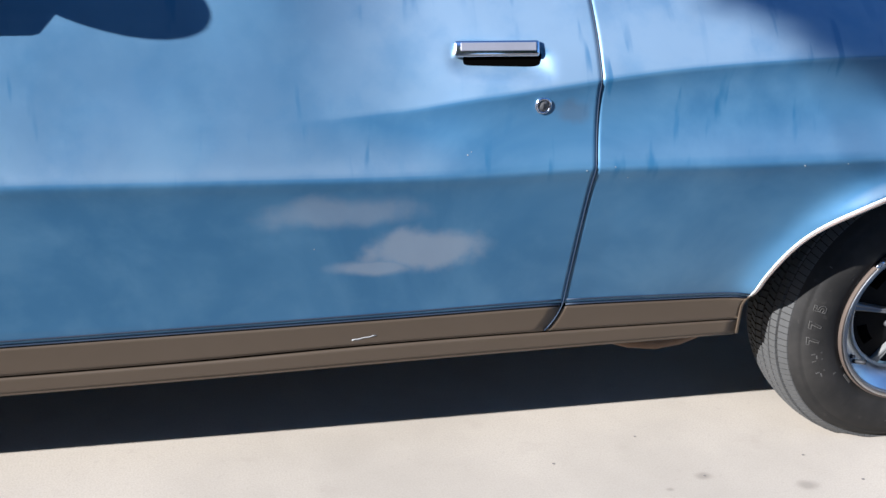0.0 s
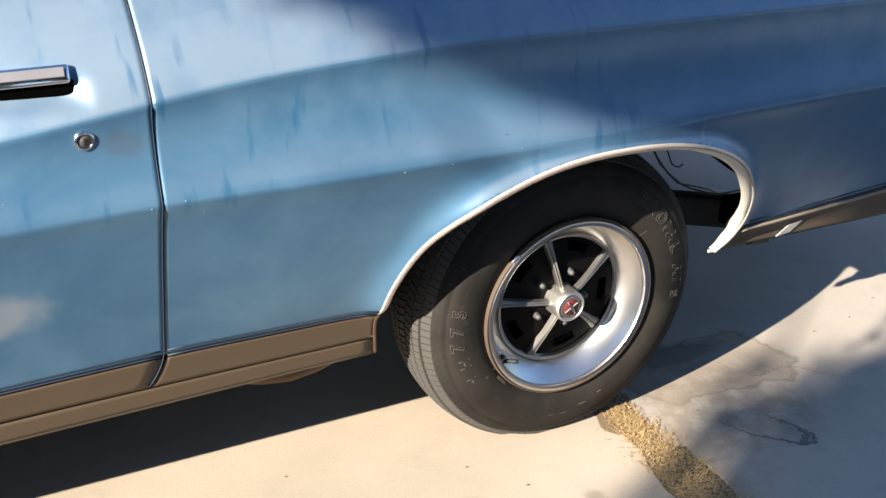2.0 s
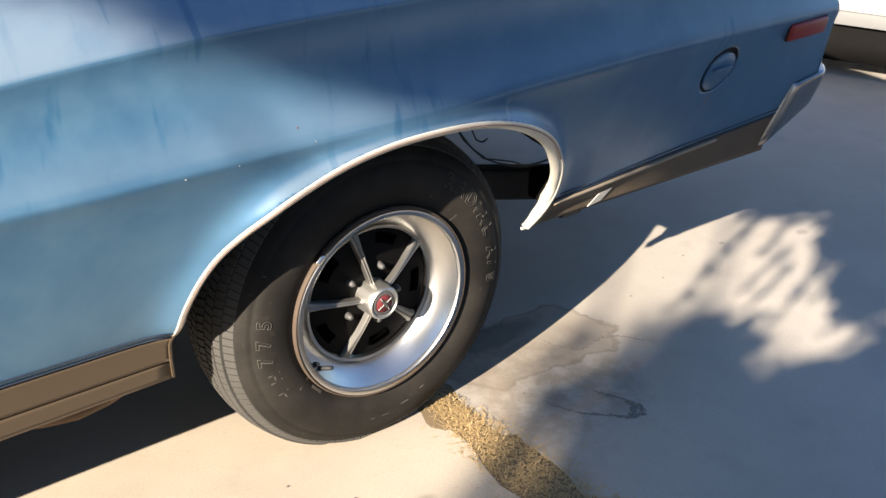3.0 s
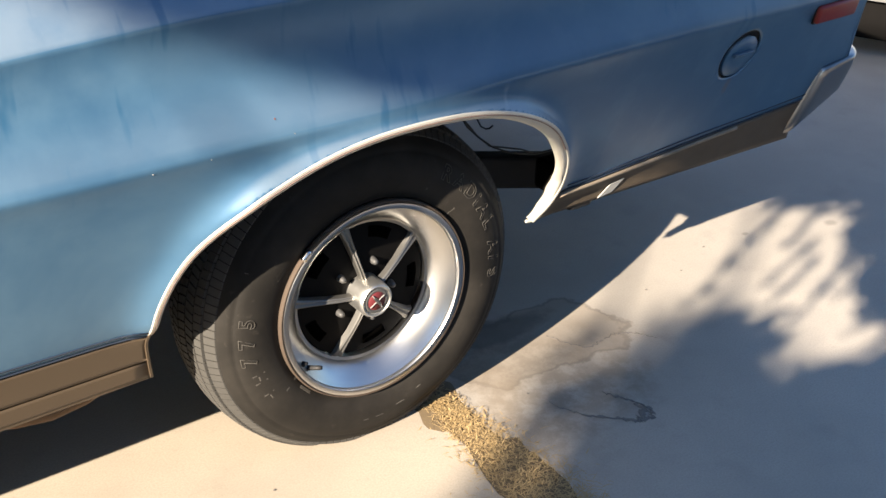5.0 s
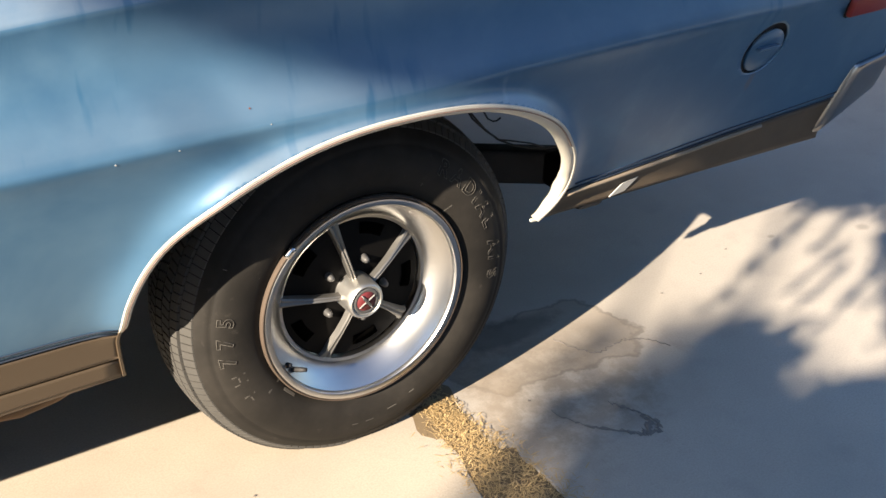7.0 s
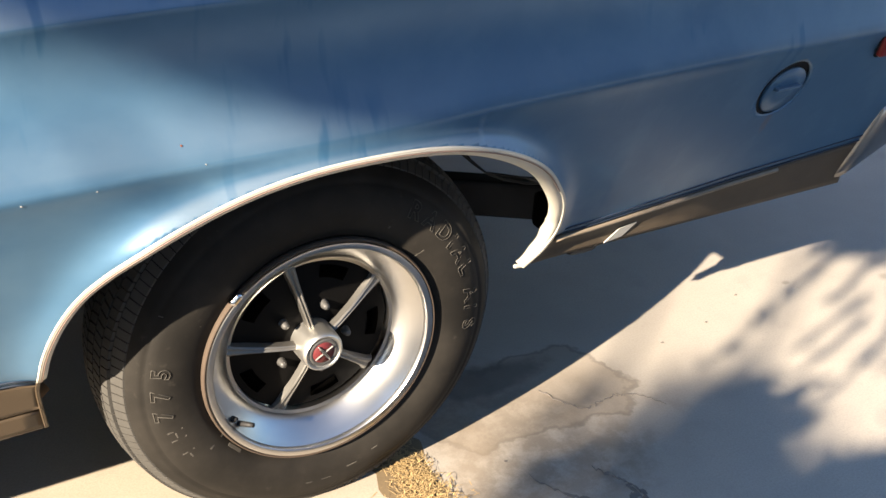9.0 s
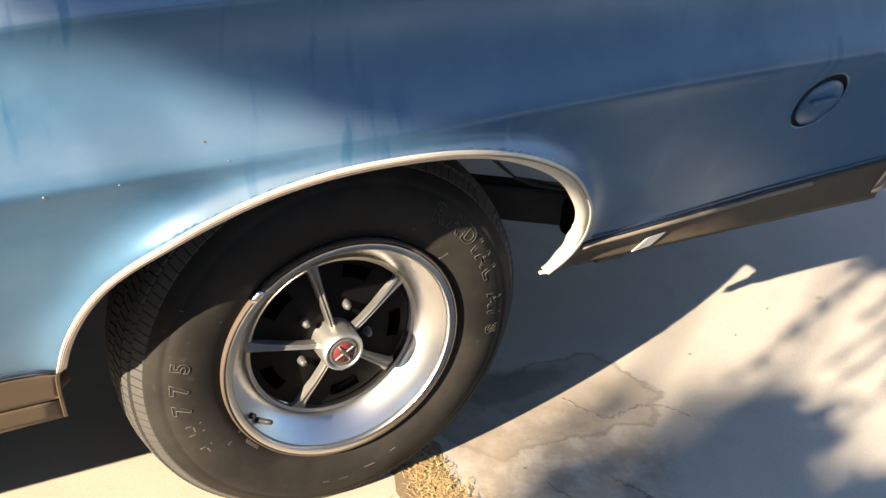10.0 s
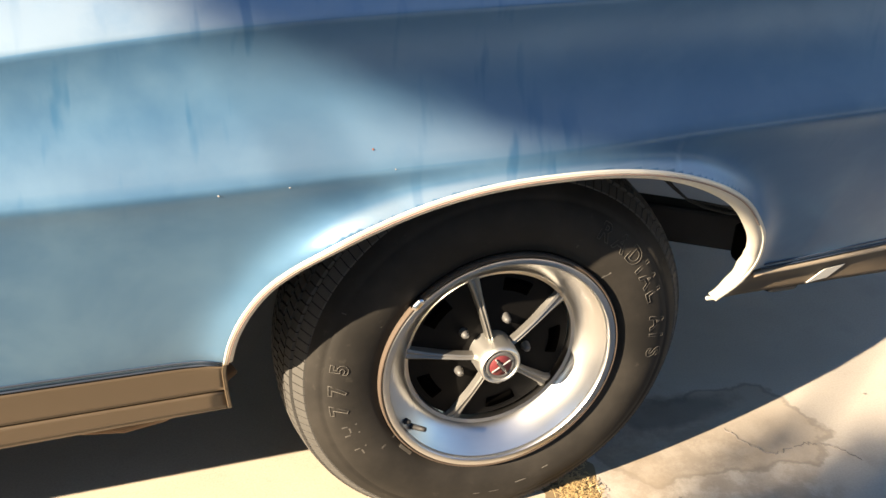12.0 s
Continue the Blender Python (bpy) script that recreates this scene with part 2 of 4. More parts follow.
def revolve(profile, centre, steps=96, closed=False):
    """Vertices and faces of a ring turned about the y axis; profile: (radius, y)."""
    verts, faces, n = [], [], len(profile)
    for i in range(steps):
        a = 2 * math.pi * i / steps
        for r, y in profile:
            verts.append((centre[0] + r * math.cos(a), centre[1] + y, centre[2] + r * math.sin(a)))
    for i in range(steps):
        j = (i + 1) % steps
        for k in range(n if closed else n - 1):
            m = (k + 1) % n
            faces.append((i * n + k, i * n + m, j * n + m, j * n + k))
    return verts, faces


def tube(points, radius, sides=8, taper=None):
    """A round tube along points."""
    verts, faces = [], []
    pts = [Vector(p) for p in points]
    for i, p in enumerate(pts):
        d = (pts[min(i + 1, len(pts) - 1)] - pts[max(i - 1, 0)]).normalized()
        u = d.orthogonal().normalized() if abs(d.z) > 0.9 else d.cross(Vector((0, 0, 1))).normalized()
        w = d.cross(u)
        r = radius if taper is None else radius + (taper - radius) * i / (len(pts) - 1)
        for k in range(sides):
            a = 2 * math.pi * k / sides
            verts.append(p + r * (math.cos(a) * u + math.sin(a) * w))
    for i in range(len(pts) - 1):
        for k in range(sides):
            m = (k + 1) % sides
            faces.append((i * sides + k, i * sides + m, (i + 1) * sides + m, (i + 1) * sides + k))
    faces.append(tuple(range(sides))[::-1])
    faces.append(tuple(range((len(pts) - 1) * sides, len(pts) * sides)))
    return verts, faces


def sweep(path, profile, closed=True):
    """profile: (n, y) offsets from each path point, n along the path's outward normal in the x-z plane; path: (x, y, z, nx, nz)."""
    verts, faces, n = [], [], len(profile)
    for x, y, z, nx, nz in path:
        for a, b in profile:
            verts.append((x + a * nx, y + b, z + a * nz))
    for i in range(len(path) - 1):
        for k in range(n if closed else n - 1):
            m = (k + 1) % n
            faces.append((i * n + k, i * n + m, (i + 1) * n + m, (i + 1) * n + k))
    if closed:
        faces.append(tuple(range(n))[::-1])
        faces.append(tuple(range((len(path) - 1) * n, len(path) * n)))
    return verts, faces


def glide(x, xs, ys):
    """Smooth interpolation through a few design stations."""
    i = max(0, min(len(xs) - 2, int(np.searchsorted(xs, x)) - 1))
    m = [(ys[min(k + 1, len(xs) - 1)] - ys[max(k - 1, 0)]) / (xs[min(k + 1, len(xs) - 1)] - xs[max(k - 1, 0)]) for k in (i, i + 1)]
    h = xs[i + 1] - xs[i]
    s = min(1.0, max(0.0, (x - xs[i]) / h))
    return ((2 * s**3 - 3 * s**2 + 1) * ys[i] + (s**3 - 2 * s**2 + s) * h * m[0]
            + (-2 * s**3 + 3 * s**2) * ys[i + 1] + (s**3 - s**2) * h * m[1])


# ---- ground ----
def slab(name, x0, x1, y0, y1, material, label, seed, wobble_left, wobble_right):
    """A cast slab with worn, uneven long edges at the joint; its top is z = 0."""
    rng = random.Random(seed)
    ys = np.arange(y0, y1 + 0.001, 0.05)
    verts, faces = [], []
    for y in ys:
        a = x0 + (wobble_left * (noise.noise((seed, y * 5, 0)) + 0.5 * noise.noise((seed, y * 23, 3))) if wobble_left else 0)
        b = x1 + (wobble_right * (noise.noise((seed + 7, y * 5, 0)) + 0.5 * noise.noise((seed, y * 23, 9))) if wobble_right else 0)
        verts += [(a, y, -0.09), (a, y, -0.012), (a + 0.012, y, 0.0), (b - 0.012, y, 0.0), (b, y, -0.012), (b, y, -0.09)]
    for i in range(len(ys) - 1):
        for k in range(5):
            faces.append((6 * i + k, 6 * i + k + 1, 6 * i + k + 7, 6 * i + k + 6))
    ob = mesh_object(name, verts, faces, material, smooth=False)
    return tagged(ob, label, "pavement", kind="structure")


bm = bmesh.new()
bmesh.ops.create_grid(bm, x_segments=1, y_segments=1, size=600)
bmesh.ops.translate(bm, vec=(0, 0, -0.06), verts=bm.verts)
tagged(part("ground", bm, EARTH), "dry bare ground round the concrete drive", "ground", kind="structure")
slab("pavement", -9.0, 0.135, -6.0, 6.0, SLAB_A, "cream sunlit concrete drive slab with small spots", 3, 0, 0.03)
slab("pavement", 0.215, 9.0, -6.0, 6.0, SLAB_B, "worn greyish concrete drive slab, cracked beside the joint", 11, 0.03, 0)


# added wall, never in view: dims low sky light on flank and underbody
bm = box((16.0, 0.2, 4.4), (5.9, -9.0, 2.14), 0.01)
STUCCO = simple("brown_stucco", (0.13, 0.10, 0.08), 0.9, 0, 30, 0.2, 0.5)
tagged(part("shade_wall_far", bm, STUCCO), "added unseen tall brown stucco wall cutting low sky light", "wall", kind="structure")
# also added and unseen: holds far-side sky light back from under the car
bm = box((11.0, 0.2, 2.4), (-3.6, 3.3, 1.14), 0.01)
tagged(part("shade_wall_north", bm, STUCCO), "added unseen brown stucco wall keeping sky light from under the car", "wall", kind="structure")
# added plain wall behind the viewer, unseen: closes the place and shades the near part of the drive
bm = box((9.5, 0.2, 3.5), (-7.0, -3.0, 1.69), 0.01)
tagged(part("shade_wall_south", bm, STUCCO), "added unseen brown stucco wall shading the near drive", "wall", kind="structure")

# ---- the blue car: x runs towards its tail, y away from its near side, wheel hub over the origin ----
YC = 0.87                      # the car's middle line
HUB = Vector((0.0, 0.0, 0.335))
FRONT_AXLE = -3.06
CAR = tagged(new("car"), "old faded metallic blue car with taupe sills", "car")

B_X, B_Y, B_Z = [-4.2, -3.2, -2.2, -1.6, -1.12, -0.88, -0.57, -0.25, 0.15, 0.6, 1.1, 1.4], [0.02, -0.04, -0.03, -0.042, -0.058, -0.083, -0.124, -0.149, -0.154, -0.14, -0.116, -0.095], [0.69, 0.70, 0.704, 0.709, 0.716, 0.735, 0.752, 0.767, 0.775, 0.78, 0.773, 0.765]
A_X, A_Y, A_Z = [-4.2, -2.2, -1.6, -1.25, -1.09, -0.876, -0.72, -0.5, -0.3, 0.0, 0.5, 1.0, 1.4], [0.07, 0.005, -0.006, -0.022, -0.043, -0.06, -0.074, -0.095, -0.108, -0.117, -0.113, -0.095, -0.07], [0.82, 0.80, 0.80, 0.83, 0.863, 0.903, 0.929, 0.953, 0.966, 0.971, 0.97, 0.955, 0.875]
TOP_X, TOP_Z = [-4.2, -2.4, -1.0, -0.5, 0.2, 0.8, 1.4], [0.93, 1.055, 1.062, 1.06, 1.045, 1.015, 0.905]
SILL_X, SILL_Z = [-4.2, -2.2, -1.63, -1.25, -0.86, -0.43, 0.5, 0.9, 1.3], [0.34, 0.366, 0.379, 0.389, 0.401, 0.403, 0.44, 0.462, 0.487]
# the car sits nose-down: foot of the sill and the groove above it
FOOT_X, FOOT_Z, GROOVE_Z = [-4.2, -2.2, -1.63, -1.25, -0.88, -0.43], [0.225, 0.249, 0.262, 0.275, 0.286, 0.297], [0.262, 0.29, 0.304, 0.3205, 0.3295, 0.334]


def arch_curve(cx=0.0, front=0.445, rear=0.44, steps=64):
    """The rear wheel opening, from its front foot over the top to its curled rear foot: (x, z)."""
    pts = [(-0.436, 0.295), (-0.440, 0.33), (-0.444, 0.37)]
    for i in range(1, steps):
        a = math.pi * (1 - i / steps)
        c, s = math.cos(a), math.sin(a)
        e = 2 / 2.2 if c < 0 else 2 / 2.4
        x = cx + (front if c < 0 else rear) * math.copysign(abs(c) ** e, c)
        z = 0.40 + 0.343 * s ** e
        if c > 0 and z < 0.605:
            break
        pts.append((x, z))
    pts += [(0.404, 0.578), (0.423, 0.552), (0.438, 0.523), (0.449, 0.494), (0.455, 0.466), (0.455, 0.440), (0.449, 0.415), (0.436, 0.393), (0.414, 0.374)]
    return pts


def smooth_line(pts, step=0.006):
    """Even steps along a line of points, rounded."""
    p = np.array(pts)
    for _ in range(2):
        q = np.empty((2 * len(p), 2))
        q[0::2] = p
        q[1:-1:2] = (p[1:] + p[:-1]) / 2
        q = q[:-1]
        q[1:-1] = (q[:-2] + 2 * q[1:-1] + q[2:]) / 4
        p = q
    s = np.concatenate([[0], np.cumsum(np.hypot(*np.diff(p, axis=0).T))])
    k = np.linspace(0, s[-1], int(s[-1] / step))
    return np.stack([np.interp(k, s, p[:, 0]), np.interp(k, s, p[:, 1])], 1)


ARCH = smooth_line(arch_curve())
FRONT_ARCH = smooth_line([(FRONT_AXLE + 0.44 * math.cos(a), 0.33 + 0.37 * math.sin(a)) for a in np.linspace(math.pi + 0.1, -0.1, 40)])
def dense(line, parts=6):
    """The same line with more points between its own."""
    k = np.linspace(0, len(line) - 1, (len(line) - 1) * parts + 1)
    return np.stack([np.interp(k, np.arange(len(line)), line[:, c]) for c in (0, 1)], 1)


ARCH_FINE = dense(ARCH)
FUEL = (0.897, 0.680, 0.061)


def inside(line, x, z):
    """Whether (x, z) lies in the opening under the line, which is closed far below."""
    loop = np.vstack([line, [[line[-1][0], 0.0], [line[0][0], 0.0]]])
    hit = False
    for (x0, z0), (x1, z1) in zip(loop, np.roll(loop, -1, 0)):
        if (z0 > z) != (z1 > z) and x < x0 + (z - z0) / (z1 - z0) * (x1 - x0):
            hit = not hit
    return hit


def side_y(x, z):
    """Depth of the near flank, with the lower crease rounded off."""
    zb = glide(x, B_X, B_Z)
    if abs(z - zb) < 0.022:
        return (raw_y(x, z - 0.008) + 2 * raw_y(x, z) + raw_y(x, z + 0.008)) / 4
    return raw_y(x, z)


def raw_y(x, z):
    """Depth of the near flank at (x, z): undercut below the lower crease, hollow between the creases, leaning in above."""
    zb, yb, za, ya = glide(x, B_X, B_Z), glide(x, B_X, B_Y), glide(x, A_X, A_Z), glide(x, A_X, A_Y)
    zs = glide(x, SILL_X, SILL_Z)
    if z < zb:
        s = (z - 0.40) / (zb - 0.40)
        y = yb * s ** (1.1 - 0.3 * min(1, max(0, (x + 0.8) / 0.35)) * min(1, max(0, (0.9 - x) / 0.35))) if s > 0 else 0.18 * (0.40 - z)
        y += 0.008 * (1 - math.exp(-(zb - z) / 0.03))
    elif z < za:
        s = (za - z) / (za - zb)
        y = ya + (yb - ya) * s**2.3 + 0.052 * (za - zb) / 0.2 * s * (1 - s) ** 2
    else:
        s = z - za
        k = min(1.0, max(0.0, (x + 1.0) / 0.7))
        y = ya + (0.62 + 0.12 * k * k * (3 - 2 * k)) * s + (1.2 if x < -0.9 else 1.2 + 3.5 * min(1, (x + 0.9) / 0.7)) * s * s
    if z >= zb and x < -0.95:
        plain = yb + 0.137 * min(1.0, (z - zb) / 0.345) ** 0.85
        fade = min(1.0, max(0.0, (x + 1.5) / 0.55))
        fade = fade * fade * (3 - 2 * fade)
        y = plain + (y - plain) * fade
    d = float(np.min(np.hypot(ARCH_FINE[:, 0] - x, ARCH_FINE[:, 1] - z))) if -0.6 < x < 0.65 and z < 0.9 else 1.0
    if d < 0.2:
        front_lip = glide(z, [0.29, 0.34, 0.38, 0.405, 0.43, 0.46, 0.50, 0.54, 0.58, 0.62, 0.665, 0.72, 0.80], [0.038, 0.026, 0.008, -0.015, -0.037, -0.051, -0.069, -0.085, -0.102, -0.125, -0.150, -0.163, -0.166])
        rear_lip = glide(z, [0.29, 0.376, 0.42, 0.46, 0.50, 0.55, 0.60, 0.665, 0.72, 0.80], [0.02, 0.004, -0.013, -0.033, -0.054, -0.082, -0.110, -0.142, -0.159, -0.165])
        k = min(1.0, max(0.0, (x + 0.12) / 0.30))
        lip = front_lip + (rear_lip - front_lip) * k * k * (3 - 2 * k)
        near = math.exp(-((d / (0.024 if x < 0.2 else 0.018)) ** 1.3))
        wide = min(1.0, max(0.0, (0.12 - x) / 0.3))
        wide = 0.08 * wide * wide * (3 - 2 * wide)
        near = (1 - wide) * near + wide * math.exp(-((d / 0.07) ** 2))
        y += (min(lip, y) - y) * near * (0.8 if z < 0.6 and x < 0 else 0.8 + 0.2 * min(1.0, (z - 0.6) / 0.1) if x < 0 else 1.0)
    # the hand scoop behind the door pull
    y += 0.020 * math.exp(-(((x + 1.050) / 0.084) ** 6) - (((z - 0.926) / 0.022) ** 4))
    return y


def door_edge(z):
    return -0.866 - 0.05 * max(0.0, 0.42 - z) ** 1.0 * 7 * max(0.0, 0.42 - z) / 0.085 - 0.02 * max(0, z - 0.98)


def flank(name, x_of, u, rows, openings, material, parent, label="", y_shift=0.0):
    """A pressed panel: a grid over (u, rows), x_of(u, z), with openings cut out and their edges drawn onto the line."""
    verts, faces, nr = [], [], None
    for a in u:
        xm = x_of(a, 0.7)
        zs = rows(xm)
        nr = len(zs)
        verts += [[x_of(a, z), 0.0, z] for z in zs]
    inner = [False] * len(verts)
    for line in openings:
        lo, hi, top = line[:, 0].min() - 0.02, line[:, 0].max() + 0.02, line[:, 1].max() + 0.02
        for i, v in enumerate(verts):
            if lo < v[0] < hi and v[2] < top and inside(line, v[0], v[2]):
                inner[i] = True
    keep = []
    for i in range(len(u) - 1):
        for k in range(nr - 1):
            f = (i * nr + k, (i + 1) * nr + k, (i + 1) * nr + k + 1, i * nr + k + 1)
            if sum(inner[j] for j in f) < 3:
                keep.append(f)
    used = sorted({j for f in keep for j in f})
    edge = {}
    for f in keep:
        for a, b in zip(f, f[1:] + f[:1]):
            edge[(min(a, b), max(a, b))] = edge.get((min(a, b), max(a, b)), 0) + 1
    rim = {j for e, c in edge.items() if c == 1 for j in e}
    fine = [dense(line) for line in openings]
    for j in used:
        v = verts[j]
        for line in fine:
            d = np.hypot(line[:, 0] - v[0], line[:, 1] - v[2])
            m = int(np.argmin(d))
            if inner[j] or (j in rim and d[m] < 0.016):
                if d[m] < 0.05:
                    v[0], v[2] = line[m]
    for j in used:
        v = verts[j]
        v[1] = side_y(v[0], v[2]) + y_shift
    number = {j: i for i, j in enumerate(used)}
    ob = mesh_object(name, [verts[j] for j in used], [tuple(number[j] for j in f) for f in keep], material, parent, label)
    solid = ob.modifiers.new("thickness", "SOLIDIFY")
    solid.thickness, solid.offset = 0.004, -1.0
    return ob


def blue_rows(x):
    zb, za, zs, zt = glide(x, B_X, B_Z), glide(x, A_X, A_Z), glide(x, SILL_X, SILL_Z), glide(x, TOP_X, TOP_Z)
    low = np.linspace(zs + 0.003, zb - 0.012, 62)
    mid = np.linspace(zb + 0.006, za - 0.008, 14)
    top = np.linspace(za + 0.008, zt, 26)
    return np.concatenate([low, [zb - 0.006, zb - 0.002, zb + 0.002], mid, [za - 0.002, za + 0.002], top])


def lower_rows(hi_gap):
    return lambda x: np.linspace(glide(x, FOOT_X, GROOVE_Z) + 0.0025 if x < 0.3 else 0.372, glide(x, SILL_X, SILL_Z) - hi_gap, 9)


circle = np.array([(FUEL[0] + FUEL[2] * math.cos(a), FUEL[1] + FUEL[2] * math.sin(a)) for a in np.linspace(0, 2 * math.pi, 49)])


def round_hole(ob, line):
    """Cut a closed round opening out of a flank."""
    bm = bmesh.new()
    bm.from_mesh(ob.data)
    cx, cz = line[:, 0].mean(), line[:, 1].mean()
    r = np.hypot(line[0, 0] - cx, line[0, 1] - cz)
    gone = [f for f in bm.faces if math.hypot(f.calc_center_median().x - cx, f.calc_center_median().z - cz) < r]
    bmesh.ops.delete(bm, geom=gone, context="FACES")
    for v in bm.verts:
        d = math.hypot(v.co.x - cx, v.co.z - cz)
        if v.is_boundary and d < r + 0.02:
            v.co.x, v.co.z = cx + (v.co.x - cx) * r / d, cz + (v.co.z - cz) * r / d
            v.co.y = side_y(v.co.x, v.co.z)
    bm.to_mesh(ob.data)
    bm.free()


def fill_u(a, b, step):
    return np.linspace(a, b, int((b - a) / step) + 1)


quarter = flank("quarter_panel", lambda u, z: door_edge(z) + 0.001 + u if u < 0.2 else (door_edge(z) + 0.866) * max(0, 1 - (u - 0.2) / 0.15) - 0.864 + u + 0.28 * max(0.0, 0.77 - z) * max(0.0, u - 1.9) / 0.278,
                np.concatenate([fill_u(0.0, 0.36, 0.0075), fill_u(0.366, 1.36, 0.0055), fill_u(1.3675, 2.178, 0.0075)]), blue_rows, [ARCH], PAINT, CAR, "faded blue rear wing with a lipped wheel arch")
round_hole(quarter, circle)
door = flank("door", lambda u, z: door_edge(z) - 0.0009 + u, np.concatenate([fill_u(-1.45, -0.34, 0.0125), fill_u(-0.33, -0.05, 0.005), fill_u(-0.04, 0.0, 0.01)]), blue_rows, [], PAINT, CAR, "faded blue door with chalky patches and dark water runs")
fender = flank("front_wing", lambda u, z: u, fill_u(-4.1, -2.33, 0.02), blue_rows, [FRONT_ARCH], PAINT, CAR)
door_low = flank("lower_trim", lambda u, z: door_edge(z) - 0.004 + u, fill_u(-1.45, 0.0, 0.03), lower_rows(0.006), [], TAUPE, door, "taupe painted lower edge")
quarter_low = flank("lower_trim", lambda u, z: (door_edge(z) + 0.866) * max(0, 1 - u / 0.15) - 0.862 + u, fill_u(0.0, 0.43, 0.010), lower_rows(0.006), [ARCH], TAUPE, quarter, "taupe painted lower edge")
tail_low = flank("lower_trim", lambda u, z: u, fill_u(0.41, 1.25, 0.010), lower_rows(0.006), [ARCH], DIRTY_TAUPE, quarter, "dirty taupe lower edge behind the wheel")
rocker = flank("sill", lambda u, z: u, fill_u(-3.3, -0.441, 0.03), lambda x: np.linspace(glide(x, FOOT_X, FOOT_Z), glide(x, FOOT_X, GROOVE_Z) - 0.0025, 6), [FRONT_ARCH], TAUPE, CAR, "taupe painted sill below the door")
fender_low = flank("lower_trim", lambda u, z: u, fill_u(-2.63, -2.33, 0.03), lower_rows(0.006), [FRONT_ARCH], TAUPE, fender)
nose_low = flank("lower_trim", lambda u, z: u, fill_u(-4.08, -3.49, 0.03), lower_rows(0.006), [FRONT_ARCH], TAUPE, fender)

# rolled edge under the sill
along = fill_u(-3.3, -0.44, 0.07)
path = [(x, side_y(x, glide(x, FOOT_X, FOOT_Z)), glide(x, FOOT_X, FOOT_Z), 0, 1) for x in along]
mesh_object("sill_flange", *sweep(path, [(0, 0), (-0.006, 0.004), (-0.006, 0.10), (0.05, 0.16), (0.05, 0.155), (0.0, 0.098), (0.0, 0.006)]), TAUPE, rocker)
# the dark groove where the door's foot meets the sill
path = [(x, side_y(x, glide(x, FOOT_X, GROOVE_Z)) + 0.012, glide(x, FOOT_X, GROOVE_Z), 0, 1) for x in along]
mesh_object("sill_backing", *sweep(path, [(-0.01, 0), (0.01, 0), (0.01, 0.01), (-0.01, 0.01)]), GAP, rocker)


def pinstripe(x0, x1, rise, parent):
    path = []
    for x in fill_u(x0, x1, 0.03):
        z = glide(x, SILL_X, SILL_Z) + rise
        path.append((x, side_y(x, z), z, 0, 1))
    mesh_object("pinstripe", *sweep(path, [(-0.0016, 0.002), (-0.0012, -0.0018), (0.0012, -0.0018), (0.0016, 0.002)]), STRIPE, parent, "thin dark stripe")


for a, b, owner in ((-2.3, -0.874, door), (-0.862, -0.445, quarter), (0.482, 1.30, quarter)):
    pinstripe(a, b, 0.0125, owner)
    pinstripe(a, b, 0.0, owner)

# a ridge atop the dirty lower edge behind the wheel, its highlight painted pale
path = []
for x in fill_u(0.470, 1.02, 0.02):
    z = glide(x, SILL_X, SILL_Z) - 0.011
    path.append((x, side_y(x, z), z, 0, 1))
mesh_object("ridge", *sweep(path, [(-0.006, 0.001), (-0.0035, -0.005), (0.001, -0.007), (0.005, -0.004), (0.006, 0.002)]), RIDGE, tail_low, "rubbed tan ridge along the top")

# dark guard down the door's rear edge, and the dark jamb behind the gap
path = []
for z in np.linspace(0.334, 1.055, 60):
    x = door_edge(z) - 0.0015
    path.append((x, side_y(x, z) - 0.0015, z, 1, 0))
mesh_object("edge_guard", *sweep(path, [(-0.0009, 0.0006), (-0.0004, -0.0008), (0.0003, -0.0007), (0.0006, 0.002), (0.0004, 0.012), (-0.0004, 0.012)]), STRIPE, door, "dark rubbed edge of the door")
path = [(door_edge(z), side_y(door_edge(z), z) + 0.014, z, 1, 0) for z in np.linspace(0.31, 1.055, 50)]
mesh_object("door_jamb", *sweep(path, [(-0.02, 0), (0.02, 0), (0.02, 0.01), (-0.02, 0.01)]), GAP, CAR)


# ---- wheel arch trim ----
def with_normals(line):
    t = np.gradient(line, axis=0)
    t /= np.hypot(t[:, 0], t[:, 1])[:, None]
    return [(x, side_y(x, z), z, -tz, tx) for (x, z), (tx, tz) in zip(line, t)]


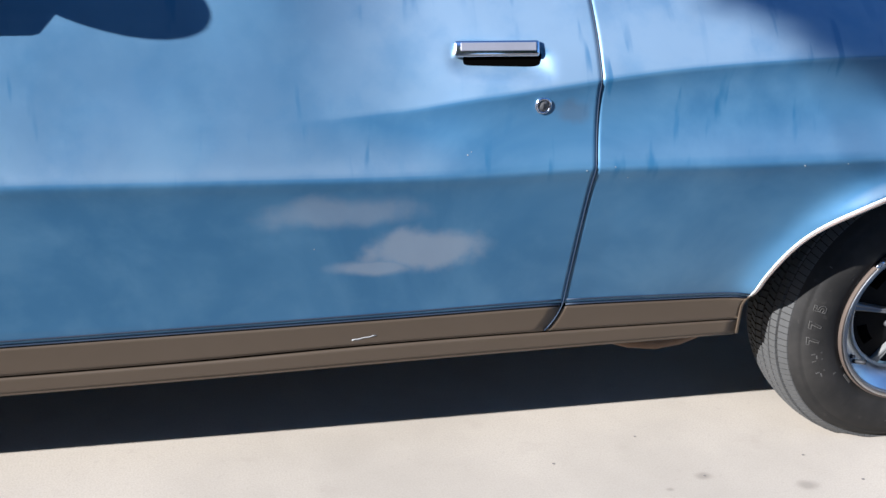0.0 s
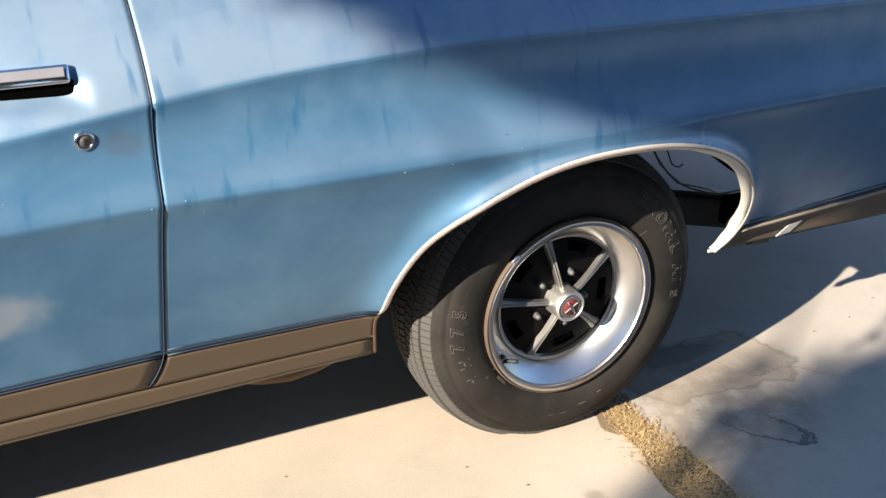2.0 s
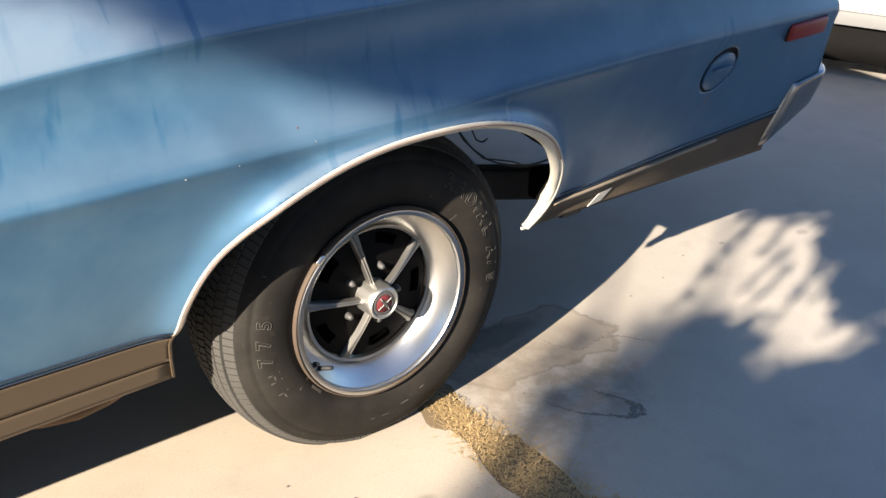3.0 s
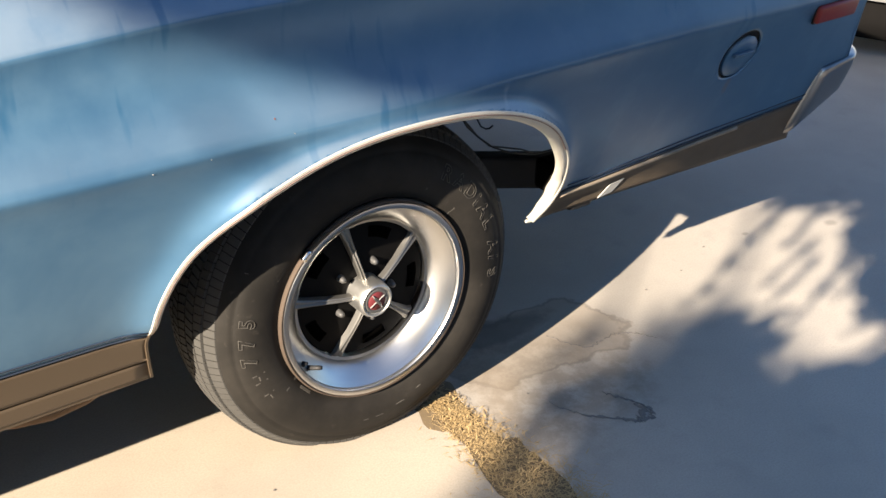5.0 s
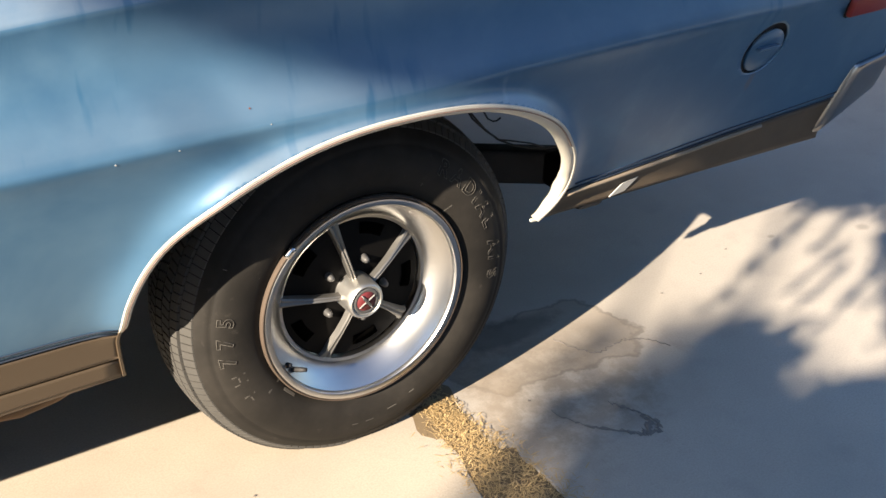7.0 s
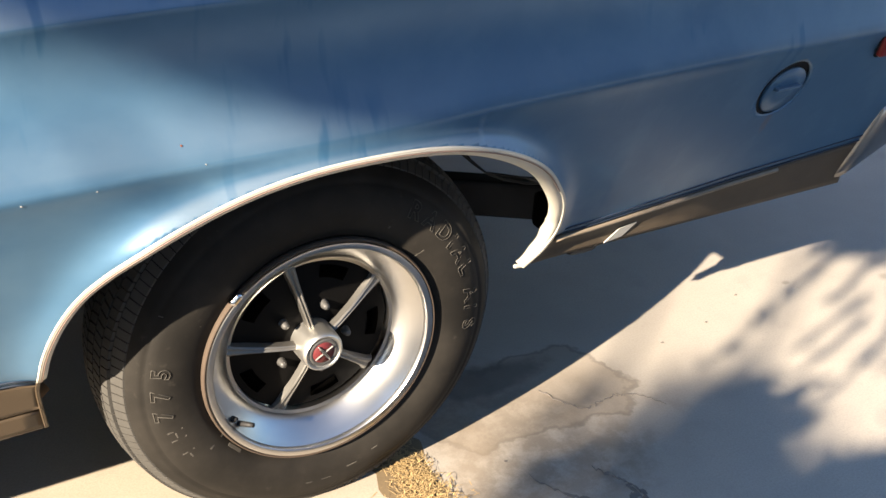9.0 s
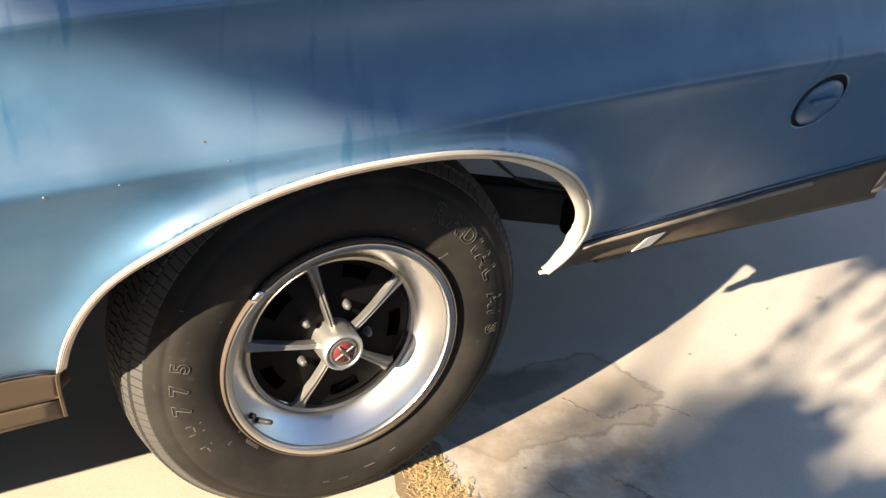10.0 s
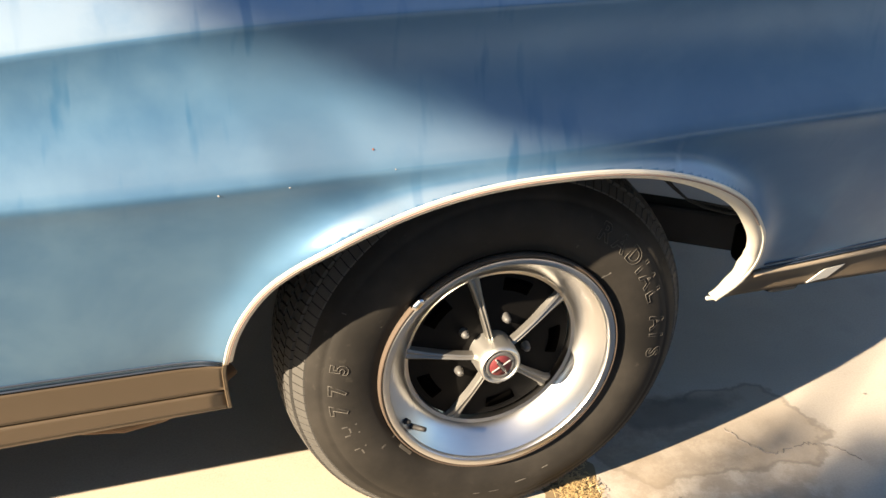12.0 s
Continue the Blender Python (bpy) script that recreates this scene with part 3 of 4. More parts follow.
arch_path = with_normals(ARCH)
ARCH_BEAD = [(0.0030, -0.0005), (0.0024, -0.0024), (0.0008, -0.0032), (0.0, -0.0022), (-0.0008, -0.0032), (-0.0024, -0.0028), (-0.0040, -0.001), (-0.0034, 0.003), (0.0015, 0.005)]
foot = sum(1 for p in arch_path[:60] if p[2] < 0.408)
mesh_object("arch_trim", *sweep(arch_path[foot:], ARCH_BEAD), LIP, quarter, "bright weathered wheel arch trim")
mesh_object("arch_foot", *sweep(arch_path[:foot + 1], ARCH_BEAD), TAUPE, quarter, "taupe painted foot of the wheel arch trim")
verts, faces = [], []
n = len(arch_path)
for i, (x, y, z, nx, nz) in enumerate(arch_path):
    f = i / (n - 1)
    grow = min(1, max(0, (f - 0.60) / 0.20))
    wide = 0.0125 + 0.0100 * grow * grow * (3 - 2 * grow)
    deep = min(1, max(0, (0.52 - z) / 0.07)) if x > 0 else 0
    deep = 0.0035 + 0.0085 * grow + 0.012 * deep * deep * (3 - 2 * deep)
    if f > 0.90:
        wide *= 1 - (f - 0.90) / 0.10 * 0.66 + 0.05 * math.sin(170 * f)
        deep *= 1 - (f - 0.90) / 0.10 * 0.6
    for a, b in ((-0.004, -0.001), (-wide * 0.6, deep * 0.35), (-wide, deep), (-wide, deep + 0.005), (-wide * 0.6, deep * 0.35 + 0.006), (0.0, 0.004)):
        verts.append((x + a * nx, y + b, z + a * nz))
for i in range(n - 1):
    for k in range(6):
        m = (k + 1) % 6
        faces.append((6 * i + k, 6 * i + m, 6 * i + 6 + m, 6 * i + 6 + k))
faces += [tuple(range(6))[::-1], tuple(range(6 * n - 6, 6 * n))]
verts, faces = verts[6 * foot:], [tuple(j - 6 * foot for j in f) for f in faces if min(f) >= 6 * foot]
mesh_object("arch_flange", verts, faces, LIP, quarter, "cream painted inner lip of the wheel arch")

x, y, z, nx, nz = arch_path[-1]
part("lip_tab", box((0.019, 0.007, 0.0075), (x - 0.006, y + 0.004, z + 0.002), 0.003, Matrix.Rotation(radians(6), 4, "Y")), LIP, quarter, "cream painted tab at the end of the arch lip")
mesh_object("rust_line", *sweep(arch_path[foot:-40], [(-0.0038, -0.0034), (-0.0056, -0.0030), (-0.0056, 0.001), (-0.0038, 0.001)]), RUST_LINE, quarter, "thin rusty seam inside the arch trim")

# rusty inner wall ahead of the wheel, and the wheel house above the tyre
front_part = [p for p in arch_path if p[0] < -0.08 and p[2] > 0.37]
verts, faces = [], []
for x, y, z, nx, nz in front_part:
    for off, depth in ((0.002, 0.02), (0.006, 0.08), (0.02, 0.2), (0.03, 0.40)):
        verts.append((x + off * nx, y + depth, z + off * nz - (0.02 if depth > 0.1 and z < 0.4 else 0)))
for i in range(len(front_part) - 1):
    for k in range(3):
        faces.append((4 * i + k, 4 * i + k + 1, 4 * i + k + 5, 4 * i + k + 4))
mesh_object("wheel_house", verts, faces, BROWN, CAR, "rusty brown inner wheel arch wall")
top_part = [p for p in arch_path if p[0] >= -0.10 and p[0] < 0.40 and p[2] > 0.55]
verts, faces = [], []
for x, y, z, nx, nz in top_part:
    for off, depth in ((0.002, 0.03), (0.006, 0.09), (0.02, 0.2), (0.04, 0.45)):
        verts.append((x + off * nx, y + depth, z + off * nz))
for i in range(len(top_part) - 1):
    for k in range(3):
        faces.append((4 * i + k, 4 * i + k + 1, 4 * i + k + 5, 4 * i + k + 4))
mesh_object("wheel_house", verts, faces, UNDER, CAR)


# ---- wheels ----
def wheel(hub, full=True, flip=1.0):
    """A tyre on a dished five-spoke wheel; the outer face looks to -y (flip = 1) or +y (flip = -1)."""
    steps = 144 if full else 64
    dish = [(0.198, 0.040), (0.206, 0.028), (0.2065, -0.022), (0.2045, -0.0265), (0.201, -0.0275), (0.1945, -0.0262), (0.1925, -0.0235), (0.1915, -0.0185), (0.184, -0.012),
            (0.172, -0.001), (0.161, 0.012), (0.155, 0.020), (0.153, 0.025), (0.147, 0.027), (0.146, 0.040), (0.150, 0.10), (0.196, 0.14)]
    w_ob = mesh_object("wheel", *revolve([(r, y * flip) for r, y in dish], (hub[0] + 0.006, hub[1], hub[2] - 0.007), steps), ALLOY, CAR, "polished deep-dish five-spoke wheel")
    crisp(w_ob, 35)
    side = [(0.203, 0.006), (0.2075, -0.008), (0.214, -0.015), (0.228, -0.0205), (0.245, -0.025), (0.265, -0.027), (0.287, -0.0235), (0.302, -0.0165), (0.304, -0.014), (0.308, -0.014),
            (0.315, -0.009), (0.333, 0.006), (0.343, 0.022), (0.348, 0.040), (0.352, 0.06), (0.354, 0.088), (0.351, 0.135), (0.343, 0.160), (0.325, 0.18), (0.28, 0.19), (0.23, 0.185), (0.203, 0.165)]
    verts, faces = revolve([(r, y * flip) for r, y in side], (hub[0] + 0.008, hub[1], hub[2] - 0.007), steps)
    mesh_object("tyre", squash(verts, hub), faces, RUBBER, w_ob, "worn dusty black radial tyre")
    # tread: ribs of slanted blocks, with zigzag grooves between them
    verts, faces = [], []
    pitch = 128 if full else 36
    crown_y, crown_r = [p[1] for p in side[9:18]], [p[0] for p in side[9:18]]
    rows = ((0.002, 0.020), (0.023, 0.041), (0.045, 0.066), (0.071, 0.093), (0.098, 0.119), (0.124, 0.142), (0.146, 0.16))
    for j, (a, b) in enumerate(rows):
        for i in range(pitch):
            t0 = 2 * math.pi * (i + 0.5 * (j % 2)) / pitch
            t1 = t0 + 2 * math.pi / pitch * (0.86 if j < 2 else 0.78)
            lean = (0.004 if j < 2 else 0.013) * (1 if j % 2 else -1)
            k = len(verts)
            for y, sl in ((a, 0), (b, lean)):
                r = float(np.interp(y, crown_y, crown_r))
                for tt in (t0, t1):
                    for rr in (r - 0.004, r + (0.0025 if j == 0 else 0.0055)):
                        verts.append((hub[0] + rr * math.cos(tt + sl) + 0.008, hub[1] + y * flip, hub[2] + rr * math.sin(tt + sl) - 0.007))
            faces += [(k + 1, k + 3, k + 7, k + 5), (k, k + 1, k + 5, k + 4), (k + 2, k + 6, k + 7, k + 3), (k, k + 2, k + 3, k + 1), (k + 4, k + 5, k + 7, k + 6)]
    mesh_object("tread", squash(verts, hub), faces, DUSTY, w_ob, smooth=False)
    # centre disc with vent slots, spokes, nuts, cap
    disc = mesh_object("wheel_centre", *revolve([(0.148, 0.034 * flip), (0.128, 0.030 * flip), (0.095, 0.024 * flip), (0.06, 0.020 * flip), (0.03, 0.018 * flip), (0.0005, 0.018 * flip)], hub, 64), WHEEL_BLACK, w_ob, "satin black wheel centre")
    for k in range(5):
        base = 32 + 72 * k
        a = radians(base)
        c, s = math.cos(a), math.sin(a)
        rows_s = [(0.030, 0.0050, -0.006), (0.055, 0.0048, -0.002), (0.085, 0.0052, 0.005), (0.115, 0.0066, 0.014), (0.138, 0.0088, 0.021), (0.150, 0.0125, 0.026)]
        verts, faces = [], []
        for r, half, y in rows_s:
            for across, up in ((-half * 1.35, 0.014), (-half, 0.0025), (-half * 0.55, 0.0), (0.0, 0.003), (half * 0.55, 0.0), (half, 0.0025), (half * 1.35, 0.014)):
                verts.append((hub[0] + r * c - across * s, hub[1] + (y + up) * flip, hub[2] + r * s + across * c))
        for i in range(len(rows_s) - 1):
            for q in range(6):
                faces.append((7 * i + q, 7 * i + q + 1, 7 * i + q + 8, 7 * i + q + 7))
        sp = mesh_object("spoke", verts, faces, SPOKE, w_ob, "dull argent metal spoke")
        crisp(sp, 30)
        if full:
            a = radians(base + 36)
            nx, nz = hub[0] + 0.064 * math.cos(a), hub[2] + 0.064 * math.sin(a)
            mesh_object("wheel_nut", *revolve([(0.0082, 0.024), (0.0076, 0.015), (0.0066, 0.012), (0.0060, 0.008), (0.0042, 0.005), (0.0005, 0.004)], (nx, hub[1], nz), 12), DARK_NUT, w_ob, "dull steel wheel nut")
            # no hole is cut: a black strip gives the slot its inner shade
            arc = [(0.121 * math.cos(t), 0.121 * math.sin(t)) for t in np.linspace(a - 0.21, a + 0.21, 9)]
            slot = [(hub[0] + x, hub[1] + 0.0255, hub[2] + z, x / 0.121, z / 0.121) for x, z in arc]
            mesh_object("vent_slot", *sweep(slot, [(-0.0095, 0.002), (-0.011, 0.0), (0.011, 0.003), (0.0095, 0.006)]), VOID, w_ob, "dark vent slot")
    cap = [(0.0375, 0.022), (0.037, 0.0), (0.0365, -0.018), (0.036, -0.027), (0.0345, -0.0315), (0.032, -0.034), (0.0300, -0.0335), (0.0285, -0.030), (0.0005, -0.030)]
    cap_ob = mesh_object("hub_cap", *revolve([(r, y * flip) for r, y in cap], hub, 48), CAP, w_ob, "dull silver centre cap")
    crisp(cap_ob, 40)
    if full:
        mesh_object("emblem", *revolve([(0.0200, -0.0306), (0.0192, -0.0325), (0.0005, -0.0335)], hub, 40), RED, cap_ob, "round red enamel emblem")
        mesh_object("emblem_ring", *revolve([(0.0265, -0.0300), (0.025, -0.0328), (0.0215, -0.0328), (0.0192, -0.0318)], hub, 40), DARK_NUT, cap_ob)
        for turn, wide in ((32, 0.0022), (-55, 0.0022)):
            bm = box((0.037, 0.002, wide), (0, 0, 0), 0.0006, Matrix.Rotation(radians(-turn), 4, "Y"))
            bmesh.ops.translate(bm, vec=(hub[0], hub[1] - 0.0345, hub[2]), verts=bm.verts)
            part("emblem_bar", bm, PALE, cap_ob, "thin pale bar")
        bm = box((0.0055, 0.002, 0.024), (0, 0, 0), 0.0022, Matrix.Rotation(radians(-35), 4, "Y"))
        bmesh.ops.translate(bm, vec=(hub[0], hub[1] - 0.0352, hub[2]), verts=bm.verts)
        part("emblem_shield", bm, DARK_NUT, cap_ob)
        # valve, with its torn black cap and a clipped weight on the rim
        v = Vector((-0.137, -0.020, 0.226))
        out = Vector((0.55, -0.80, 0.25)).normalized()
        mesh_object("valve_stem", *tube([v - 0.02 * out, v + 0.008 * out, v + 0.018 * out], 0.0055, 10, 0.0042), WIRE, w_ob, "torn black rubber valve cap")
        mesh_object("valve_base", *tube([v - 0.022 * out + Vector((-0.012, 0, 0.012)), v - 0.005 * out + Vector((-0.010, -0.004, 0.016))], 0.010, 10, 0.003), GAP, w_ob)
        mesh_object("rim_edge_rust", *revolve([(0.2055, -0.018), (0.2068, -0.0255), (0.2092, -0.0262), (0.2112, -0.021), (0.2112, -0.016)], (hub[0] + 0.006, hub[1], hub[2] - 0.007), 120), RIM_RUST, w_ob, "rusty edge between rim and tyre")
        weight = [(hub[0] + 0.2 * math.cos(t), hub[1] - 0.026, hub[2] + 0.2 * math.sin(t), math.cos(t), math.sin(t)) for t in np.linspace(radians(133), radians(139), 5)]
        mesh_object("rim_weight", *sweep(weight, [(-0.004, -0.004), (0.006, -0.004), (0.0065, 0.004), (-0.004, 0.002)]), CHROME, w_ob, "small bright clip on the rim edge")
        letters(hub, w_ob)
    return w_ob


def squash(verts, hub):
    """The tyre's foot: flat on the ground and bulged beside it."""
    done = []
    for x, y, z in verts:
        low = max(0.0, 0.05 - z)
        if z < 0.05:
            side = -1 if y < hub[1] + 0.085 else 1
            y += side * 0.006 * (low / 0.05) * (1 if abs(y - hub[1] - 0.085) > 0.08 else 0)
            z = max(0.001, z)
        done.append((x, y, z))
    return done


def letters(hub, parent):
    """Raised sidewall lettering: words set along an arc, and plain bars for what is illegible."""
    def sidewall(r):
        return float(np.interp(r, [0.207, 0.214, 0.228, 0.245, 0.265, 0.287, 0.302], [-0.008, -0.015, -0.0205, -0.025, -0.027, -0.0235, -0.0165]))

    def set_on(verts, a, r):
        t = Vector((math.sin(a), 0, -math.cos(a)))
        o = Vector((math.cos(a), 0, math.sin(a)))
        done = []
        for x, y, h in verts:
            p = hub + Vector((0.008, 0, -0.007)) + (r + y) * o + x * t
            rr = math.hypot(p.x - hub.x - 0.008, p.z - hub.z + 0.007)
            done.append((p.x, hub.y + sidewall(rr) - h, p.z))
        return done

    words = [("R", 55.5, 0.041), ("A", 47.5, 0.041), ("D", 39.5, 0.041), ("I", 33.5, 0.041), ("A", 27.5, 0.041), ("L", 20.5, 0.041), ("A", 8.5, 0.041), ("/", 2.5, 0.041), ("S", -4.5, 0.041), ("7", 179.5, 0.038), ("5", 171.0, 0.038), ("7", 187.5, 0.038)]
    for ch, angle, size in words:
        cu = bpy.data.curves.new("letter", "FONT")
        cu.body, cu.size, cu.align_x, cu.fill_mode = ch, size, "CENTER", "NONE"
        cu.bevel_depth, cu.bevel_resolution, cu.resolution_u, cu.offset = 0.0006, 1, 3, 0.0010
        tmp = bpy.data.objects.new("letter", cu)
        scene.collection.objects.link(tmp)
        me = bpy.data.meshes.new_from_object(tmp.evaluated_get(bpy.context.evaluated_depsgraph_get()))
        vs = [(v.co.x, v.co.y - 0.34 * size, v.co.z + 0.0010) for v in me.vertices]
        fs = [tuple(p.vertices) for p in me.polygons]
        bpy.data.objects.remove(tmp)
        mesh_object("letter", set_on(vs, radians(angle), 0.281), fs, WORN_RUBBER, parent, "raised tyre sidewall letter")
    for angle, r, w, h in ((195.0, 0.271, 0.003, 0.026), (197.0, 0.272, 0.010, 0.003), (199.0, 0.271, 0.003, 0.026), (206, 0.270, 0.003, 0.022), (208, 0.270, 0.010, 0.003), (152, 0.272, 0.0016, 0.07), (263, 0.27, 0.012, 0.002), (270, 0.27, 0.018, 0.002), (281, 0.262, 0.020, 0.002), (292, 0.255, 0.012, 0.002), (62, 0.226, 0.004, 0.03), (212, 0.228, 0.004, 0.03), (222, 0.219, 0.03, 0.006), (40, 0.225, 0.003, 0.02)):
        bm = box((w, h, 0.0012), bevel=0.0005, segments=1)
        vs = [tuple(v.co) for v in bm.verts]
        fs = [tuple(v.index for v in f.verts) for f in bm.faces]
        bm.free()
        mesh_object("sidewall_bar", set_on(vs, radians(angle), r), fs, WORN_RUBBER, parent, "raised moulded bar", smooth=False)


near_rear = wheel(HUB)
wheel(Vector((FRONT_AXLE, 0.02, 0.335)), False)
wheel(Vector((0.0, 2 * YC, 0.335)), False, -1.0)
wheel(Vector((FRONT_AXLE, 2 * YC - 0.02, 0.335)), False, -1.0)


# ---- rest of the shell ----
def mirrored(ob, parent):
    o = ob.copy()
    scene.collection.objects.link(o)
    o.parent = parent
    if parent is CAR:
        o.matrix_basis = Matrix.Translation((0, 2 * YC, 0)) @ Matrix.Diagonal((1, -1, 1, 1))
    return o


far_quarter = mirrored(quarter, CAR)
far_door = mirrored(door, CAR)
far_fender = mirrored(fender, CAR)
mirrored(rocker, CAR)
mirrored(quarter_low, far_quarter), mirrored(tail_low, far_quarter), mirrored(door_low, far_door), mirrored(fender_low, far_fender), mirrored(nose_low, far_fender)


def top_sheet(name, x0, x1, crown, label, cols=24, material=None):
    """A crowned sheet between the tops of the two flanks."""
    verts, faces = [], []
    xs = fill_u(x0, x1, 0.06)
    for x in xs:
        zt = glide(x, TOP_X, TOP_Z)
        ya = side_y(x, zt)
        for k in range(cols + 1):
            f = k / cols
            verts.append((x, ya + (2 * YC - 2 * ya) * f, zt + crown * (1 - (2 * f - 1) ** 4)))
    for i in range(len(xs) - 1):
        for k in range(cols):
            a = i * (cols + 1) + k
            faces.append((a, a + 1, a + cols + 2, a + cols + 1))
    ob = mesh_object(name, verts, faces, material or PAINT, CAR, label)
    solid = ob.modifiers.new("thickness", "SOLIDIFY")
    solid.thickness = 0.004
    return ob


top_sheet("bonnet", -4.09, -2.36, 0.04, "faded blue bonnet")
top_sheet("boot_lid", 0.45, 1.31, 0.012, "faded blue boot lid")
top_sheet("cowl", -2.355, 0.445, 0.0, "", material=UNDER)


def end_panel(name, x, lean, label):
    """The closing panel across the tail or the nose."""
    zs = np.linspace(0.50, glide(x, TOP_X, TOP_Z), 30)
    verts, faces = [], []
    for z in zs:
        y = side_y(x, z)
        for k in range(13):
            f = k / 12
            bulge = lean * (1 - (2 * f - 1) ** 6)
            verts.append((x + bulge + (lean * 0.4 * math.sin((z - 0.5) * 5) if x < 0 else 0.28 * max(0.0, 0.77 - z)), y + (2 * YC - 2 * y) * f, z))
    for i in range(len(zs) - 1):
        for k in range(12):
            a = i * 13 + k
            faces.append((a, a + 1, a + 14, a + 13))
    ob = mesh_object(name, verts, faces, PAINT, CAR, label)
    ob.modifiers.new("thickness", "SOLIDIFY").thickness = 0.004
    return ob


end_panel("tail_panel", 1.316, 0.03, "faded blue tail panel")
end_panel("nose_panel", -4.1, -0.05, "faded blue nose panel")

# cabin: roof, pillars and glass, above the waist line
roof = [(-2.34, 1.07, 0.10), (-1.75, 1.30, 0.24), (-1.2, 1.345, 0.27), (-0.5, 1.335, 0.27), (0.0, 1.25, 0.23), (0.55, 1.075, 0.14)]
verts, faces = [], []
sx = [p[0] for p in roof]
for x in np.linspace(-2.34, 0.55, 40):
    z, y = glide(x, sx, [p[1] for p in roof]), glide(x, sx, [p[2] for p in roof])
    for k in range(15):
        f = k / 14
        verts.append((x, y + (2 * YC - 2 * y) * f, z + 0.03 * (1 - (2 * f - 1) ** 4)))
for i in range(39):
    for k in range(14):
        faces.append((i * 15 + k, i * 15 + k + 1, i * 15 + k + 16, i * 15 + k + 15))
me_roof = [f for i, f in enumerate(faces) if 9 <= i // 14 <= 28]
me_glass = [f for i, f in enumerate(faces) if not 9 <= i // 14 <= 28]
for nm, fs, mt, lb in (("roof", me_roof, PAINT, "faded blue roof"), ("windscreen", [f for f in me_glass if f[0] < 200], GLASS, "dark windscreen"), ("rear_window", [f for f in me_glass if f[0] >= 200], GLASS, "dark rear window")):
    ob = mesh_object(nm, verts, fs, mt, CAR, lb)
    ob.modifiers.new("thickness", "SOLIDIFY").thickness = 0.006
for flip in (1, -1):
    verts, faces = [], []
    for x in np.linspace(-2.34, 0.55, 40):
        zt = glide(x, TOP_X, TOP_Z)
        y0 = side_y(x, zt) + 0.012
        z1, y1 = glide(x, sx, [p[1] for p in roof]), glide(x, sx, [p[2] for p in roof])
        for f in (0, 0.33, 0.66, 1.0):
            y = y0 + (y1 - y0) * f
            verts.append((x, y if flip == 1 else 2 * YC - y, zt + (z1 - zt) * f))
    for i in range(39):
        for k in range(3):
            faces.append((4 * i + k, 4 * i + 4 + k, 4 * i + 5 + k, 4 * i + 1 + k))
    split = 3 * 26
    ob = mesh_object("side_window", verts, faces[:split], GLASS, CAR, "dark side glass")
    ob.modifiers.new("thickness", "SOLIDIFY").thickness = 0.005
    ob = mesh_object("roof_pillar", verts, faces[split:], PAINT, CAR, "faded blue rear roof pillar")
    ob.modifiers.new("thickness", "SOLIDIFY").thickness = 0.005
path = [(x, side_y(x, glide(x, TOP_X, TOP_Z)) + 0.004, glide(x, TOP_X, TOP_Z), 0, 1) for x in fill_u(-2.3, -0.9, 0.04)]
mesh_object("window_seal", *sweep(path, [(-0.004, -0.006), (0.006, -0.008), (0.012, 0.0), (0.006, 0.012), (-0.004, 0.01)]), GAP, door, "black rubber window seal")

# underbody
# added boxes that trim the sun patch thrown past the tyre onto the drive
part("sun_blocker", box((0.125, 0.08, 0.072), (0.555, 0.06, 0.434), 0.01), UNDER, CAR, "added dark block cutting the sun patch behind the wheel")
part("sun_blocker", box((0.10, 0.10, 0.085), (0.70, 0.06, 0.43), 0.01), UNDER, CAR)
part("black_lump", box((0.07, 0.04, 0.03), (0.565, 0.035, 0.372), 0.012), GAP, CAR)
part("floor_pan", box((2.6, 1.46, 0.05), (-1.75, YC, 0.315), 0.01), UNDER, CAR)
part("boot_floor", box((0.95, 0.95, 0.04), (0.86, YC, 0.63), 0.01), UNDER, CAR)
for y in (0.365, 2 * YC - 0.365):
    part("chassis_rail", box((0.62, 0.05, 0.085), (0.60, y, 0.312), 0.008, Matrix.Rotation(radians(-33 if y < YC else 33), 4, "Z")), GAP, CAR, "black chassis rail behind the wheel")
mesh_object("rear_axle", *tube([(0, 0.10, 0.335), (0, 0.5, 0.335), (0, 1.2, 0.335), (0, 1.64, 0.335)], 0.045, 12), UNDER, CAR)
part("brake_drum", box((0.2, 0.05, 0.2), (0, 0.075, 0.335), 0.02), UNDER, CAR)
mesh_object("exhaust", *tube([(-0.80, 0.14, 0.30), (-0.72, 0.115, 0.268), (-0.66, 0.105, 0.254), (-0.60, 0.10, 0.249), (-0.54, 0.105, 0.254), (-0.48, 0.115, 0.268), (-0.42, 0.14, 0.30)], 0.022, 14), BROWN, CAR, "rusty bent pipe under the sill")
hang = [(0.36, 0.20, 0.565), (0.39, 0.21, 0.525), (0.432, 0.22, 0.486), (0.469, 0.22, 0.456), (0.507, 0.22, 0.436), (0.563, 0.22, 0.416), (0.60, 0.22, 0.408), (0.637, 0.22, 0.406), (0.70, 0.22, 0.408)]

mesh_object("loose_cable", *tube(hang, 0.0025, 6), WIRE, CAR, "loose black cable hanging in the arch")
mesh_object("loose_cable", *tube([(p[0] + 0.010, p[1] + 0.02, p[2] - 0.003 + 0.006 * math.sin(i * 1.7)) for i, p in enumerate(hang[:7])], 0.002, 6), WIRE, CAR)
